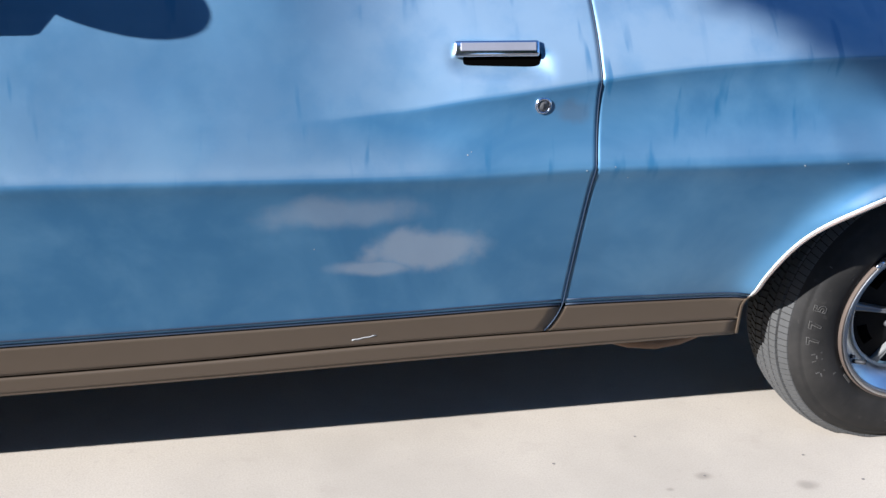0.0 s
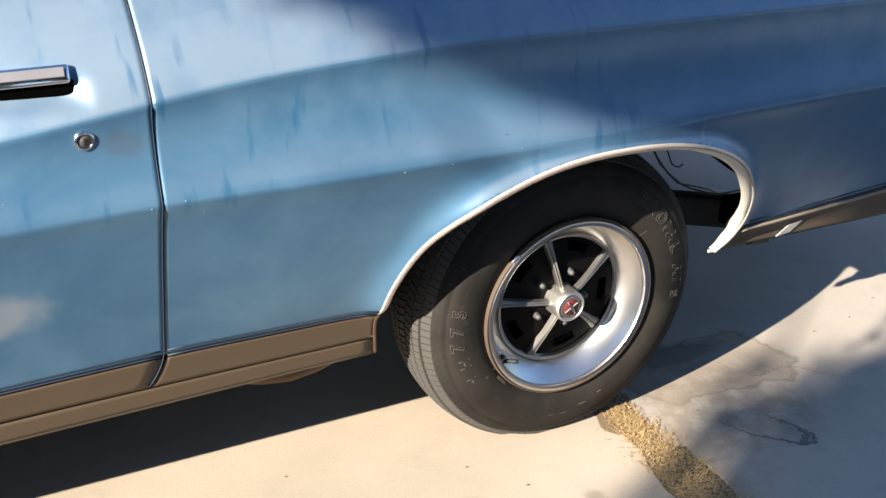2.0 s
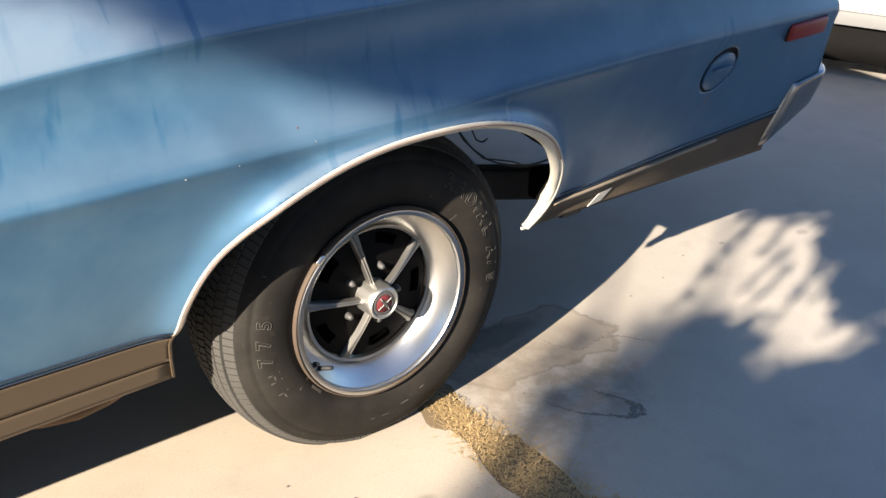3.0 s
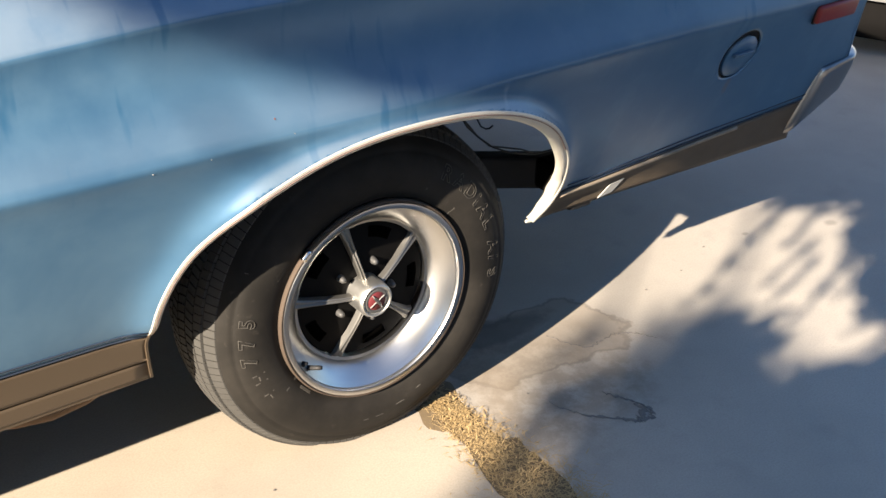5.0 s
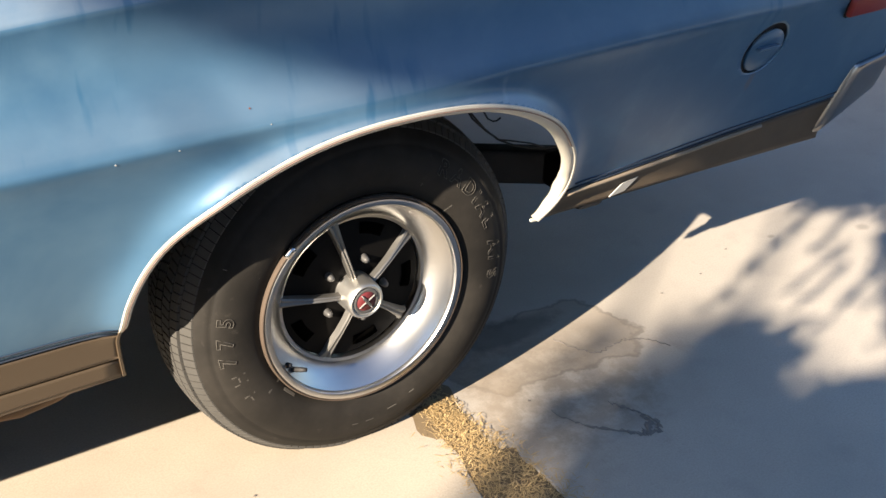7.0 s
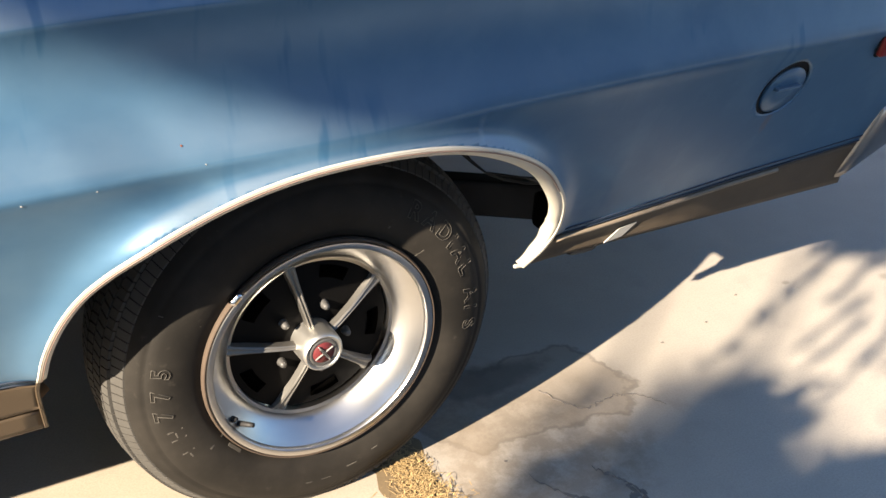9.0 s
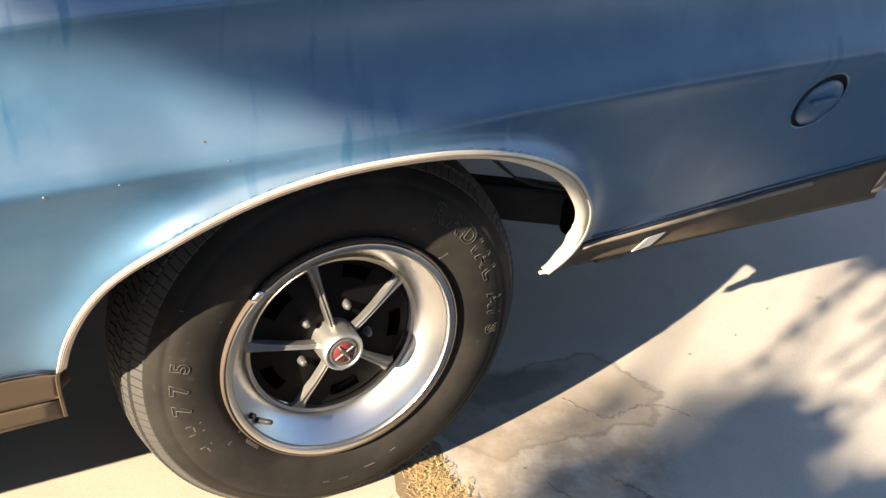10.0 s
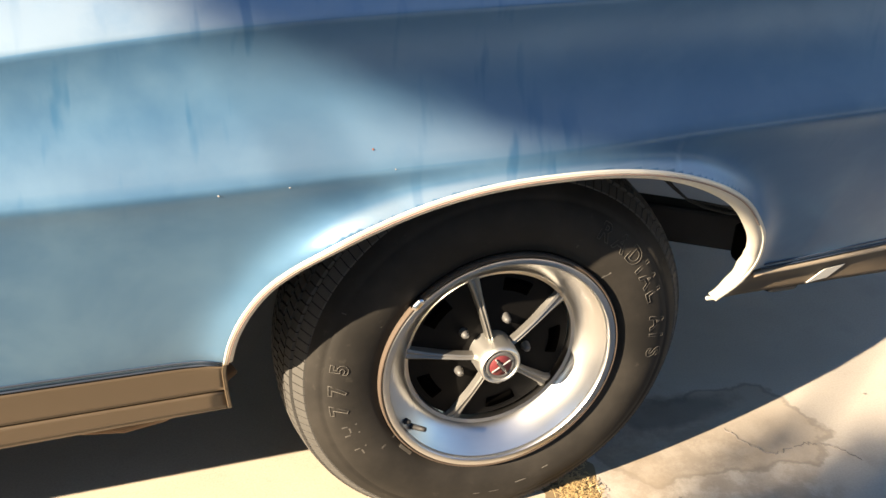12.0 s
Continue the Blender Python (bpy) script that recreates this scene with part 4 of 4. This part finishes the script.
mesh_object("loose_cable", *tube([(0.40, 0.2, 0.56), (0.418, 0.21, 0.535), (0.436, 0.22, 0.512), (0.450, 0.22, 0.503), (0.46, 0.22, 0.502), (0.47, 0.22, 0.507)], 0.002, 6), WIRE, CAR)

# ---- door furniture ----
handle_turn = Matrix.Rotation(math.atan((side_y(-0.97, 0.985) - side_y(-1.15, 0.985)) / 0.18), 4, "Z") @ Matrix.Rotation(radians(-24), 4, "X") @ Matrix.Rotation(radians(-4.2), 4, "Y") @ Matrix.Diagonal((0.89, 1, 1, 1))


def pull():
    base = Vector((-1.057, side_y(-1.06, 0.978) - 0.022, 0.946))
    bm = box((0.182, 0.024, 0.031), (0, 0, 0), 0.006, handle_turn, 3)
    bmesh.ops.translate(bm, vec=base, verts=bm.verts)
    h = part("door_handle", bm, CHROME, door, "chrome pull-out door handle with a ribbed pad", True)
    crisp(h, 40)
    bm = box((0.160, 0.004, 0.016), (0, 0, 0), 0.0015, handle_turn)
    bmesh.ops.translate(bm, vec=base + Vector((0, -0.0125, 0.008)), verts=bm.verts)
    part("pad", bm, PAD, h, "pale grey insert")
    bm = box((0.168, 0.006, 0.004), (0, 0, 0), 0.001, handle_turn)
    bmesh.ops.translate(bm, vec=base + Vector((0, -0.012, -0.009)), verts=bm.verts)
    part("rib", bm, CHROME, h)
    for s in (-1, 1):
        bm = box((0.014, 0.030, 0.016), base + handle_turn @ Vector((s * 0.076, 0.02, -0.002)), 0.004)
        part("stem", bm, CHROME, h)
    return h


# a black plate paints in the shade under the pull
bm = box((0.148, 0.008, 0.026), (0, 0, 0), 0.0035, Matrix.Rotation(math.atan((side_y(-0.97, 0.99) - side_y(-1.15, 0.99)) / 0.18), 4, "Z") @ Matrix.Rotation(radians(-16), 4, "X") @ Matrix.Rotation(radians(-3.0), 4, "Y"), 3)
bmesh.ops.translate(bm, vec=Vector((-1.046, side_y(-1.05, 0.926) - 0.004, 0.927)), verts=bm.verts)
part("scoop_shade", bm, VOID, door, "black plate standing in for the shade in the hand scoop")
pull()
lock_at = Vector((-0.975, side_y(-0.975, 0.854) + 0.001, 0.854))
verts, faces = revolve([(0.0175, 0.004), (0.0172, -0.002), (0.0155, -0.0055), (0.0125, -0.006), (0.0118, -0.004), (0.0112, -0.0025), (0.0005, -0.0025)], (0, 0, 0), 32)
tilt = Matrix.Rotation(-math.atan((side_y(-0.975, 0.869) - side_y(-0.975, 0.839)) / 0.03), 4, "X")
lock_ob = mesh_object("door_lock", [lock_at + tilt @ Vector(v) for v in verts], faces, CHROME, door, "round chrome key lock")
verts, faces = revolve([(0.011, -0.0026), (0.0105, -0.0045), (0.0005, -0.005)], (0, 0, 0), 24)
mesh_object("key_barrel", [lock_at + tilt @ Vector(v) for v in verts], faces, DARK_NUT, lock_ob)
bm = box((0.0025, 0.002, 0.010), lock_at + tilt @ Vector((0, -0.0055, 0)), 0.0004, tilt)
part("key_slot", bm, GAP, lock_ob)

# mirror on the front of the door
bm = bmesh.new()
bmesh.ops.create_uvsphere(bm, u_segments=32, v_segments=20, radius=1.0)
for v in bm.verts:
    x, y, z = v.co
    v.co = (-2.165 + 0.115 * x, -0.045 + 0.09 * y, 1.235 + 0.07 * z)
bmesh.ops.bisect_plane(bm, geom=bm.verts[:] + bm.edges[:] + bm.faces[:], plane_co=(-2.085, 0, 0), plane_no=(1, 0, 0), clear_outer=True)
bmesh.ops.holes_fill(bm, edges=[e for e in bm.edges if e.is_boundary])
mirror_ob = part("door_mirror", bm, PAINT, door, "blue bullet-shaped door mirror", True)
crisp(mirror_ob, 50)
bm = box((0.09, 0.06, 0.15), (-2.085, 0.035, 1.105), 0.015)
part("mirror_foot", bm, PAINT, mirror_ob, "blue mirror foot")

# scraped mark on the taupe lower edge, paint chips and rust dots
path = []
for i in range(9):
    x = -1.315 + 0.05 * i / 8
    z = 0.337 + 0.009 * i / 8 + 0.0007 * math.sin(i * 2.0)
    path.append((x, side_y(x, z) - 0.0018, z, 0, 1))
mesh_object("scrape", *sweep(path, [(-0.0014, 0.0012), (0.0016, 0.0008), (0.0012, 0.003), (-0.0012, 0.003)]), PALE, door_low, "pale scraped mark")


def dot(name, x, z, r, material, parent, label):
    rng = random.Random(int(x * 1000))
    r *= 0.6
    ring = [(x + r * (0.7 + 0.6 * rng.random()) * math.cos(a), z + r * (0.6 + 0.5 * rng.random()) * math.sin(a)) for a in np.linspace(0, 2 * math.pi, 9)[:-1]]
    verts = [(px, side_y(px, pz) - 0.0012, pz) for px, pz in ring] + [(px, side_y(px, pz) + 0.001, pz) for px, pz in ring]
    faces = [tuple(range(8))] + [(k, (k + 1) % 8, 8 + (k + 1) % 8, 8 + k) for k in range(8)]
    mesh_object(name, verts, faces, material, parent, label, False)


dot("rust_spot", -0.249, 0.798, 0.0023, RUST, quarter, "small rust spot")
for x, z, r in ((-0.222, 0.772, 0.0016), (-0.36, 0.757, 0.0018), (-0.83, 0.742, 0.0016), (-0.80, 0.718, 0.0016), (-0.45, 0.752, 0.0022)):
    dot("paint_chip", x, z, r, PALE, quarter, "pale paint chip")
for x, z, r in ((-1.115, 0.757, 0.0018), (-0.885, 0.733, 0.0018), (-1.108, 0.763, 0.0012), (-1.40, 0.56, 0.0016)):
    dot("paint_chip", x, z, r, PALE, door, "pale paint chip")

# ---- tail: fuel flap, side marker, bumper ----
fx, fz, fr = FUEL
cup = []
for r, d in ((fr + 0.002, 0.003), (fr, 0.007), (0.03, 0.010), (0.001, 0.011)):
    cup.append((r, d))
yf = side_y(fx, fz)
slope = (side_y(fx, fz + 0.05) - side_y(fx, fz - 0.05)) / 0.10
slope_x = (side_y(fx + 0.05, fz) - side_y(fx - 0.05, fz)) / 0.10


def on_flank(verts, lift=0.0, swing=0.0):
    return [(x, y + yf + slope * (z - fz) + slope_x * (x - fx) + lift + swing * (x - fx), z) for x, y, z in verts]


verts, faces = revolve(cup, (fx, 0, fz), 48)
recess = mesh_object("fuel_recess", on_flank(verts), faces, GAP, quarter, "dark round recess round the fuel flap")
verts, faces = revolve([(fr - 0.0115, 0.010), (fr - 0.011, 0.003), (fr - 0.013, 0.0), (0.02, -0.001), (0.001, -0.001)], (fx + 0.0112, 0, fz - 0.0075), 48)
flap = mesh_object("fuel_flap", on_flank(verts, 0.002, -0.02), faces, PAINT, quarter, "round blue fuel flap, slightly sunk")
bm = box((0.064, 0.026, 0.007), (0, 0, 0), 0.0022)
for v in bm.verts:
    v.co += Vector((fx + 0.010, 0, fz + 0.002))
for v, p in zip(bm.verts, on_flank([tuple(v.co) for v in bm.verts], 0.003, -0.02)):
    v.co = p
part("finger_lip", bm, PAINT, flap, "narrow blue finger ledge")

ml = Vector((1.190, side_y(1.19, 0.738) - 0.004, 0.738))
lean = Matrix.Rotation(radians(2.5), 4, "Z") @ Matrix.Rotation(radians(12), 4, "X")
bm = box((0.152, 0.004, 0.047), (0, 0, 0), 0.004, lean, 3)
bmesh.ops.translate(bm, vec=ml, verts=bm.verts)
bezel = part("side_marker", bm, GAP, quarter, "red side marker lamp in a dark gasket")
bm = box((0.148, 0.018, 0.0435), (0, 0, 0), 0.007, lean, 3)
bmesh.ops.translate(bm, vec=ml + Vector((0, -0.003, 0)), verts=bm.verts)
part("lens", bm, RED_LENS, bezel, "red plastic lens", True)

# bumper: a chrome blade that wraps the corner, its front end cut on a slant and its foot rising towards the tail
route = [(1.222, 0.055), (1.2215, 0.032), (1.225, 0.014), (1.235, 0.003), (1.250, 0.0)] + [(1.250 + 0.131 * i / 6, 0.0) for i in range(1, 7)]
route += [(1.382 + 0.065 * math.sin(a), 0.065 - 0.065 * math.cos(a)) for a in np.linspace(0.16, math.pi / 2, 10)]
route += [(1.447 + 0.02 * math.sin(math.pi * i / 9), 0.065 + (2 * YC - 0.08) * i / 9) for i in range(1, 10)]
shape = [(0.0, 0.028), (0.03, 0.010), (0.14, 0.002), (0.40, 0.0), (0.70, 0.0), (0.84, 0.002), (0.94, 0.003), (0.975, 0.006), (0.993, 0.012), (1.0, 0.020), (1.0, 0.034), (0.985, 0.042)]
verts, faces, m = [], [], len(shape)
for i, (x, y) in enumerate(route):
    turn = min(1.0, max(0.0, (i - 10) / 9))
    low = 0.384 + 0.5 * min(0.16, max(0.0, x - 1.226))
    high = 0.568 + 0.10 * min(0.14, max(0.0, x - 1.226))
    slant = min(1.0, max(0.0, 1 - (x - 1.226) / 0.155))
    for t, inset in shape:
        out = 0.010 + 0.042 * t - inset
        verts.append((x + slant * 0.046 * t + turn * (out - 0.02), y - (1 - turn) * out, low + (high - low) * t))
for i in range(len(route) - 1):
    for k in range(m - 1):
        faces.append((i * m + k, i * m + m + k, i * m + m + k + 1, i * m + k + 1))
bumper = mesh_object("rear_bumper", verts, faces, BUMPER, CAR, "dull chrome rear bumper wrapping the corner")
solid = bumper.modifiers.new("thickness", "SOLIDIFY")
solid.thickness = 0.010
part("bumper_filler", box((0.10, 0.012, 0.085), (1.283, 0.016, 0.462), 0.004), GAP, bumper, "black filler behind the bumper end")
part("bumper_iron", box((0.08, 0.30, 0.05), (1.33, 0.30, 0.52), 0.008), GAP, bumper)
st = 0.640
bm = box((0.042, 0.003, 0.030), (0, 0, 0), 0.0005)
for v in bm.verts:
    v.co = Vector((st + v.co.x + 0.9 * v.co.z, side_y(st, 0.392 + v.co.z) - 0.002 + v.co.y, 0.394 + 0.12 * v.co.x + v.co.z))
part("sticker", bm, TAPE, quarter_low, "pale scrap of tape on the lower edge")


# ---- the joint: dry grass between the slabs ----
rng = random.Random(5)
verts, faces = [], []
ys = np.arange(-3.0, 2.0, 0.04)
for y in ys:
    for f in np.linspace(0, 1, 6):
        x = 0.09 + 0.18 * f
        verts.append((x, y, -0.0045 + 0.006 * math.sin(math.pi * f) + 0.006 * noise.noise((x * 30, y * 12, 0))))
for i in range(len(ys) - 1):
    for k in range(5):
        faces.append((6 * i + k, 6 * i + k + 1, 6 * i + k + 7, 6 * i + k + 6))
tagged(mesh_object("joint_soil", verts, faces, SOIL), "dry brown soil in the joint between slabs", "soil", kind="structure")
verts, faces = [], []
for _ in range(24000):
    y = rng.uniform(-1.2, 0.6)
    half = 0.024 + 0.035 * min(1.0, max(0.0, (0.03 - y) / 0.35))
    x = 0.18 + rng.gauss(0, half * 0.75)
    if noise.noise((x * 14, y * 9, 4)) < -0.55:
        continue
    a, tilt_b, ln = rng.uniform(0, 6.28), rng.uniform(0.0, 0.35), rng.uniform(0.007, 0.026)
    d = Vector((math.cos(a), math.sin(a), 0))
    s = Vector((-d.y, d.x, 0)) * rng.uniform(0.0005, 0.001)
    p = Vector((x, y, rng.uniform(-0.008, 0.006)))
    q = p + d * ln * 0.5 + Vector((0, 0, ln * tilt_b * 0.7))
    e = p + d * ln + Vector((0, 0, ln * tilt_b * 0.6))
    k = len(verts)
    verts += [p - s, p + s, q + s, q - s, e]
    faces += [(k, k + 1, k + 2, k + 3), (k + 3, k + 2, k + 4)]
tagged(mesh_object("dry_grass", verts, faces, STRAW, smooth=False), "straw-coloured dry grass and clippings in the slab joint", "grass", kind="stuff")

# cracks in the worn slab: low broken ridges with dark edges
def crack(points, width, seed):
    r = random.Random(seed)
    verts, faces = [], []
    fine = []
    for (x0, y0), (x1, y1) in zip(points, points[1:]):
        for i in range(10):
            f = i / 10
            fine.append((x0 + (x1 - x0) * f + r.gauss(0, 0.0025), y0 + (y1 - y0) * f + r.gauss(0, 0.0025)))
    for i, (x, y) in enumerate(fine):
        w = width * (0.4 + 0.9 * r.random()) * math.sin(math.pi * (i + 0.5) / len(fine)) ** 0.4
        verts += [(x, y - w, 0.0006), (x, y, 0.0022), (x, y + w, 0.0006)]
    for i in range(len(fine) - 1):
        for k in range(2):
            faces.append((3 * i + k, 3 * i + 3 + k, 3 * i + 4 + k, 3 * i + 1 + k))
    ob = mesh_object("slab_crack", verts, faces, CRACK, smooth=False)
    tagged(ob, "dark crumbled crack in the worn concrete", "crack", kind="structure")


CRACK = simple("crack_dirt", (0.17, 0.15, 0.13), 0.95, 0, 60, 0.5, 0.5)
crack([(0.377, -0.134), (0.41, -0.211), (0.463, -0.258), (0.495, -0.290), (0.530, -0.295), (0.545, -0.27), (0.538, -0.245), (0.522, -0.208), (0.498, -0.17)], 0.0075, 1)
crack([(0.49, -0.285), (0.515, -0.278), (0.535, -0.262), (0.53, -0.235)], 0.011, 2)
crack([(0.546, 0.074), (0.562, 0.035), (0.579, 0.006), (0.603, -0.016), (0.652, -0.010)], 0.003, 3)
crack([(0.652, -0.010), (0.69, -0.008), (0.727, -0.025), (0.765, -0.085)], 0.003, 4)
for x, y in ((-0.523, -0.094), (-0.16, -0.16), (-0.85, 0.0), (-0.03, -0.27), (0.9, 0.1), (1.2, 0.18), (-0.25, -0.05), (-0.62, 0.08), (0.36, -0.08), (1.05, 0.12)):
    r = rng.uniform(0.002, 0.0045)
    bm = bmesh.new()
    bmesh.ops.create_icosphere(bm, subdivisions=1, radius=r)
    for v in bm.verts:
        v.co = Vector((x, y, 0.0015)) + Vector((v.co.x * rng.uniform(0.7, 1.8), v.co.y * rng.uniform(0.5, 1.2), v.co.z * 0.35))
    tagged(part("fallen_leaf_bit", bm, CRACK), "small dark dry leaf bit on the concrete", "leaf litter")


# ---- the tree that shades the tail of the car and the drive ----
def shade_place(u, v, h):
    """The place at height h whose shadow falls on the ground at (u, v)."""
    return Vector((u - 2.0 * h, v - 0.73 * h, h))


def tree():
    r = random.Random(21)
    root = tagged(new("tree"), "leafy tree with a forked trunk beside the drive", "tree")
    base = Vector((-6.4, -3.9, -0.06))
    root.location = base
    inv = Matrix.Translation(-base)
    clumps = []
    tries = 0
    # a gap in the crown lets a tongue of sun onto the drive; its outline on the ground
    gap = np.array([(0.40, 0.10), (0.76, 0.08), (0.82, 0.0), (0.86, -0.06), (0.94, -0.14), (0.95, -0.25), (0.97, -0.38), (1.03, -0.50), (1.12, -0.54), (1.32, -0.45), (1.46, -0.34), (1.36, -0.285),
                    (1.41, -0.22), (1.40, -0.18), (1.66, -0.15), (1.66, -0.07), (1.47, -0.09), (1.38, -0.11), (1.62, -0.02), (1.83, 0.10), (1.75, 0.21), (1.66, 0.25), (1.66, 0.36), (0.40, 0.36)])
    edge_v, edge_u = [0.25, 0.29, 0.32, 0.36, 0.42, 0.50, 0.62, 0.80], [1.62, 1.68, 1.76, 1.72, 1.66, 1.62, 1.58, 1.56]

    def sunny(u, v):
        if v > 0.25:
            return u < float(np.interp(v, edge_v, edge_u))
        hit = False
        for (x0, y0), (x1, y1) in zip(gap, np.roll(gap, -1, 0)):
            if (y0 > v) != (y1 > v) and u < x0 + (v - y0) / (y1 - y0) * (x1 - x0):
                hit = not hit
        return hit

    while len(clumps) < 3420 and tries < 60000:
        tries += 1
        u, v = r.uniform(-0.5, 3.0), r.uniform(-1.5, 0.95)
        half = max(0.12, 0.82 + 1.75 * min(v, 0.0))
        dense = v > 0.25 or u > 1.2 or r.random() < min(1.0, max(0.0, (u - half + 0.45) / 0.72)) ** 3.0
        if u > -0.25 and dense and not any(sunny(u + a, v + b) for a, b in ((0.03, 0), (-0.03, 0), (0, 0.02), (0, -0.02))):
            clumps.append(shade_place(u, v, r.uniform(1.75, 2.4) if v < 0.38 and u > 0.90 else r.uniform(3.8, 5.2)))
        elif -0.6 < u < 0.25 and -0.7 < v < -0.19 and r.random() < 0.012:
            clumps.append(shade_place(u, v, r.uniform(2.0, 3.3)))
    # thin leafy twigs across the gap
    sprays = []
    for (u0, v0), (u1, v1), many in (((0.94, -0.01), (1.66, 0.245), 9), ((1.40, 0.055), (1.72, 0.17), 6), ((1.12, -0.205), (1.50, -0.09), 7), ((1.19, -0.32), (1.52, -0.20), 6), ((1.17, -0.39), (1.44, -0.325), 5), ((1.20, -0.05), (1.50, 0.035), 4), ((1.10, -0.13), (1.42, -0.03), 3)):
        h = r.uniform(1.75, 1.95)
        ends = shade_place(u0, v0, h), shade_place(u1, v1, h + 0.05)
        verts, faces = tube([ends[0], ends[0].lerp(ends[1], 0.5) + Vector((0, 0, 0.01)), ends[1]], 0.003, 6, 0.008)
        mesh_object("twig", [inv @ Vector(q) for q in verts], faces, BARK, root)
        sprays += [ends[0].lerp(ends[1], (k + r.random()) / many) for k in range(many)]
    verts, faces = [], []
    for c in clumps + sprays:
        wide = (0.034, 0.026, 0.026) if c not in sprays else (0.024, 0.009, 0.010)
        for _ in range(30 if c not in sprays else 3):
            p = c + Vector((r.gauss(0, wide[0]), r.gauss(0, wide[1]), r.gauss(0, wide[2])))
            a = Vector((r.gauss(0, 1), r.gauss(0, 1), r.gauss(0, 0.7))).normalized()
            b = a.orthogonal().normalized()
            ln, wd = r.uniform(0.025, 0.045), r.uniform(0.010, 0.018)
            k = len(verts)
            if c in sprays:
                ln, wd = ln * 0.6, wd * 0.5
            verts += [inv @ q for q in (p - a * ln, p + b * wd - Vector((0, 0, 0.004)), p + a * ln, p - b * wd - Vector((0, 0, 0.004)))]
            faces.append((k, k + 1, k + 2, k + 3))
    mesh_object("crown", verts, faces, LEAF, root, "loose crown of small green leaves", False)
    fork = base + Vector((0.15, 0.1, 1.7))
    verts, faces = tube([base, base + Vector((0.03, 0.0, 0.5)), base + Vector((0.08, 0.06, 1.1)), fork], 0.16, 14, 0.11)
    mesh_object("trunk", [inv @ Vector(v) for v in verts], faces, BARK, root, "rough brown trunk")
    for k in range(12):
        end = clumps[(k * 19) % len(clumps)]
        mid = fork.lerp(end, 0.5) + Vector((r.gauss(0, 0.1), r.gauss(0, 0.1), 0.18))
        verts, faces = tube([fork, fork.lerp(mid, 0.6) + Vector((0, 0, 0.08)), mid, end], 0.032, 8, 0.004)
        mesh_object("limb", [inv @ Vector(v) for v in verts], faces, BARK, root)
        for _ in range(3):
            tip = clumps[r.randrange(len(clumps))]
            if (tip - mid).length < 1.6:
                verts, faces = tube([mid, mid.lerp(tip, 0.5) + Vector((0, 0, 0.06)), tip], 0.009, 6, 0.003)
                mesh_object("limb", [inv @ Vector(v) for v in verts], faces, BARK, root)


tree()


# ---- white car parked beyond the tail ----
def white_car():
    root = tagged(new("parked_car"), "white car with a pale bumper, parked beyond the blue car", "car")
    place = Matrix.Translation((3.02, 0.78, 0)) @ Matrix.Rotation(radians(-64), 4, "Z")
    # local x runs along its near face, local y away from the viewer
    def slab_part(name, length, prof, material, label, parent=root):
        verts, faces, n = [], [], len(prof)
        xs = np.linspace(-length / 2, length / 2, 31)
        for x in xs:
            bow = 0.16 * (2 * x / length) ** 4
            for y, z in prof:
                verts.append(place @ Vector((x, y + bow, z)))
        for i in range(len(xs) - 1):
            for k in range(n):
                faces.append((i * n + k, i * n + (k + 1) % n, (i + 1) * n + (k + 1) % n, (i + 1) * n + k))
        faces += [tuple(range(n))[::-1], tuple(range((len(xs) - 1) * n, len(xs) * n))]
        return mesh_object(name, verts, faces, material, parent, label)
    slab_part("bumper", 1.8, [(0.08, 0.225), (0.03, 0.235), (0.0, 0.30), (-0.03, 0.312), (-0.032, 0.345), (-0.015, 0.36), (0.10, 0.368), (0.14, 0.35), (0.14, 0.225)], WHITE, "white painted bumper")
    # added dark panel fills the space below the bumper with painted shade
    slab_part("bumper_shade", 1.6, [(0.075, 0.07), (0.07, 0.222), (0.12, 0.222), (0.14, 0.07)], UNDER, "dark panel standing in for the shade under the bumper")
    slab_part("grille", 1.5, [(0.045, 0.371), (0.035, 0.45), (0.045, 0.58), (0.12, 0.58), (0.12, 0.371)], DARK_GRILLE, "dark grille band above the bumper")
    slab_part("body", 1.75, [(0.17, 0.30), (0.13, 0.60), (0.16, 0.76), (0.40, 0.86), (1.3, 0.95), (3.9, 0.95), (4.2, 0.85), (4.25, 0.30)], WHITE, "white body")
    slab_part("cabin", 1.4, [(1.2, 0.951), (1.9, 1.40), (3.2, 1.42), (3.8, 0.951)], GLASS, "dark glazed cabin")
    for x in (-0.75, 0.75):
        for y in (0.9, 3.4):
            verts, faces = revolve([(0.16, -0.08), (0.29, -0.10), (0.31, -0.07), (0.31, 0.07), (0.29, 0.10), (0.16, 0.08)], (0, 0, 0), 40, True)
            turn = place @ Matrix.Translation((x, y, 0.31)) @ Matrix.Rotation(radians(90), 4, "Z")
            w = mesh_object("wheel", [turn @ Vector(v) for v in verts], faces, RUBBER, root, "black tyre")
            verts, faces = revolve([(0.16, 0.05), (0.14, 0.03), (0.001, 0.02), (0.001, -0.02), (0.14, -0.03), (0.16, -0.05)], (0, 0, 0), 32)
            mesh_object("rim", [turn @ Vector(v) for v in verts], faces, SPOKE, w)


white_car()
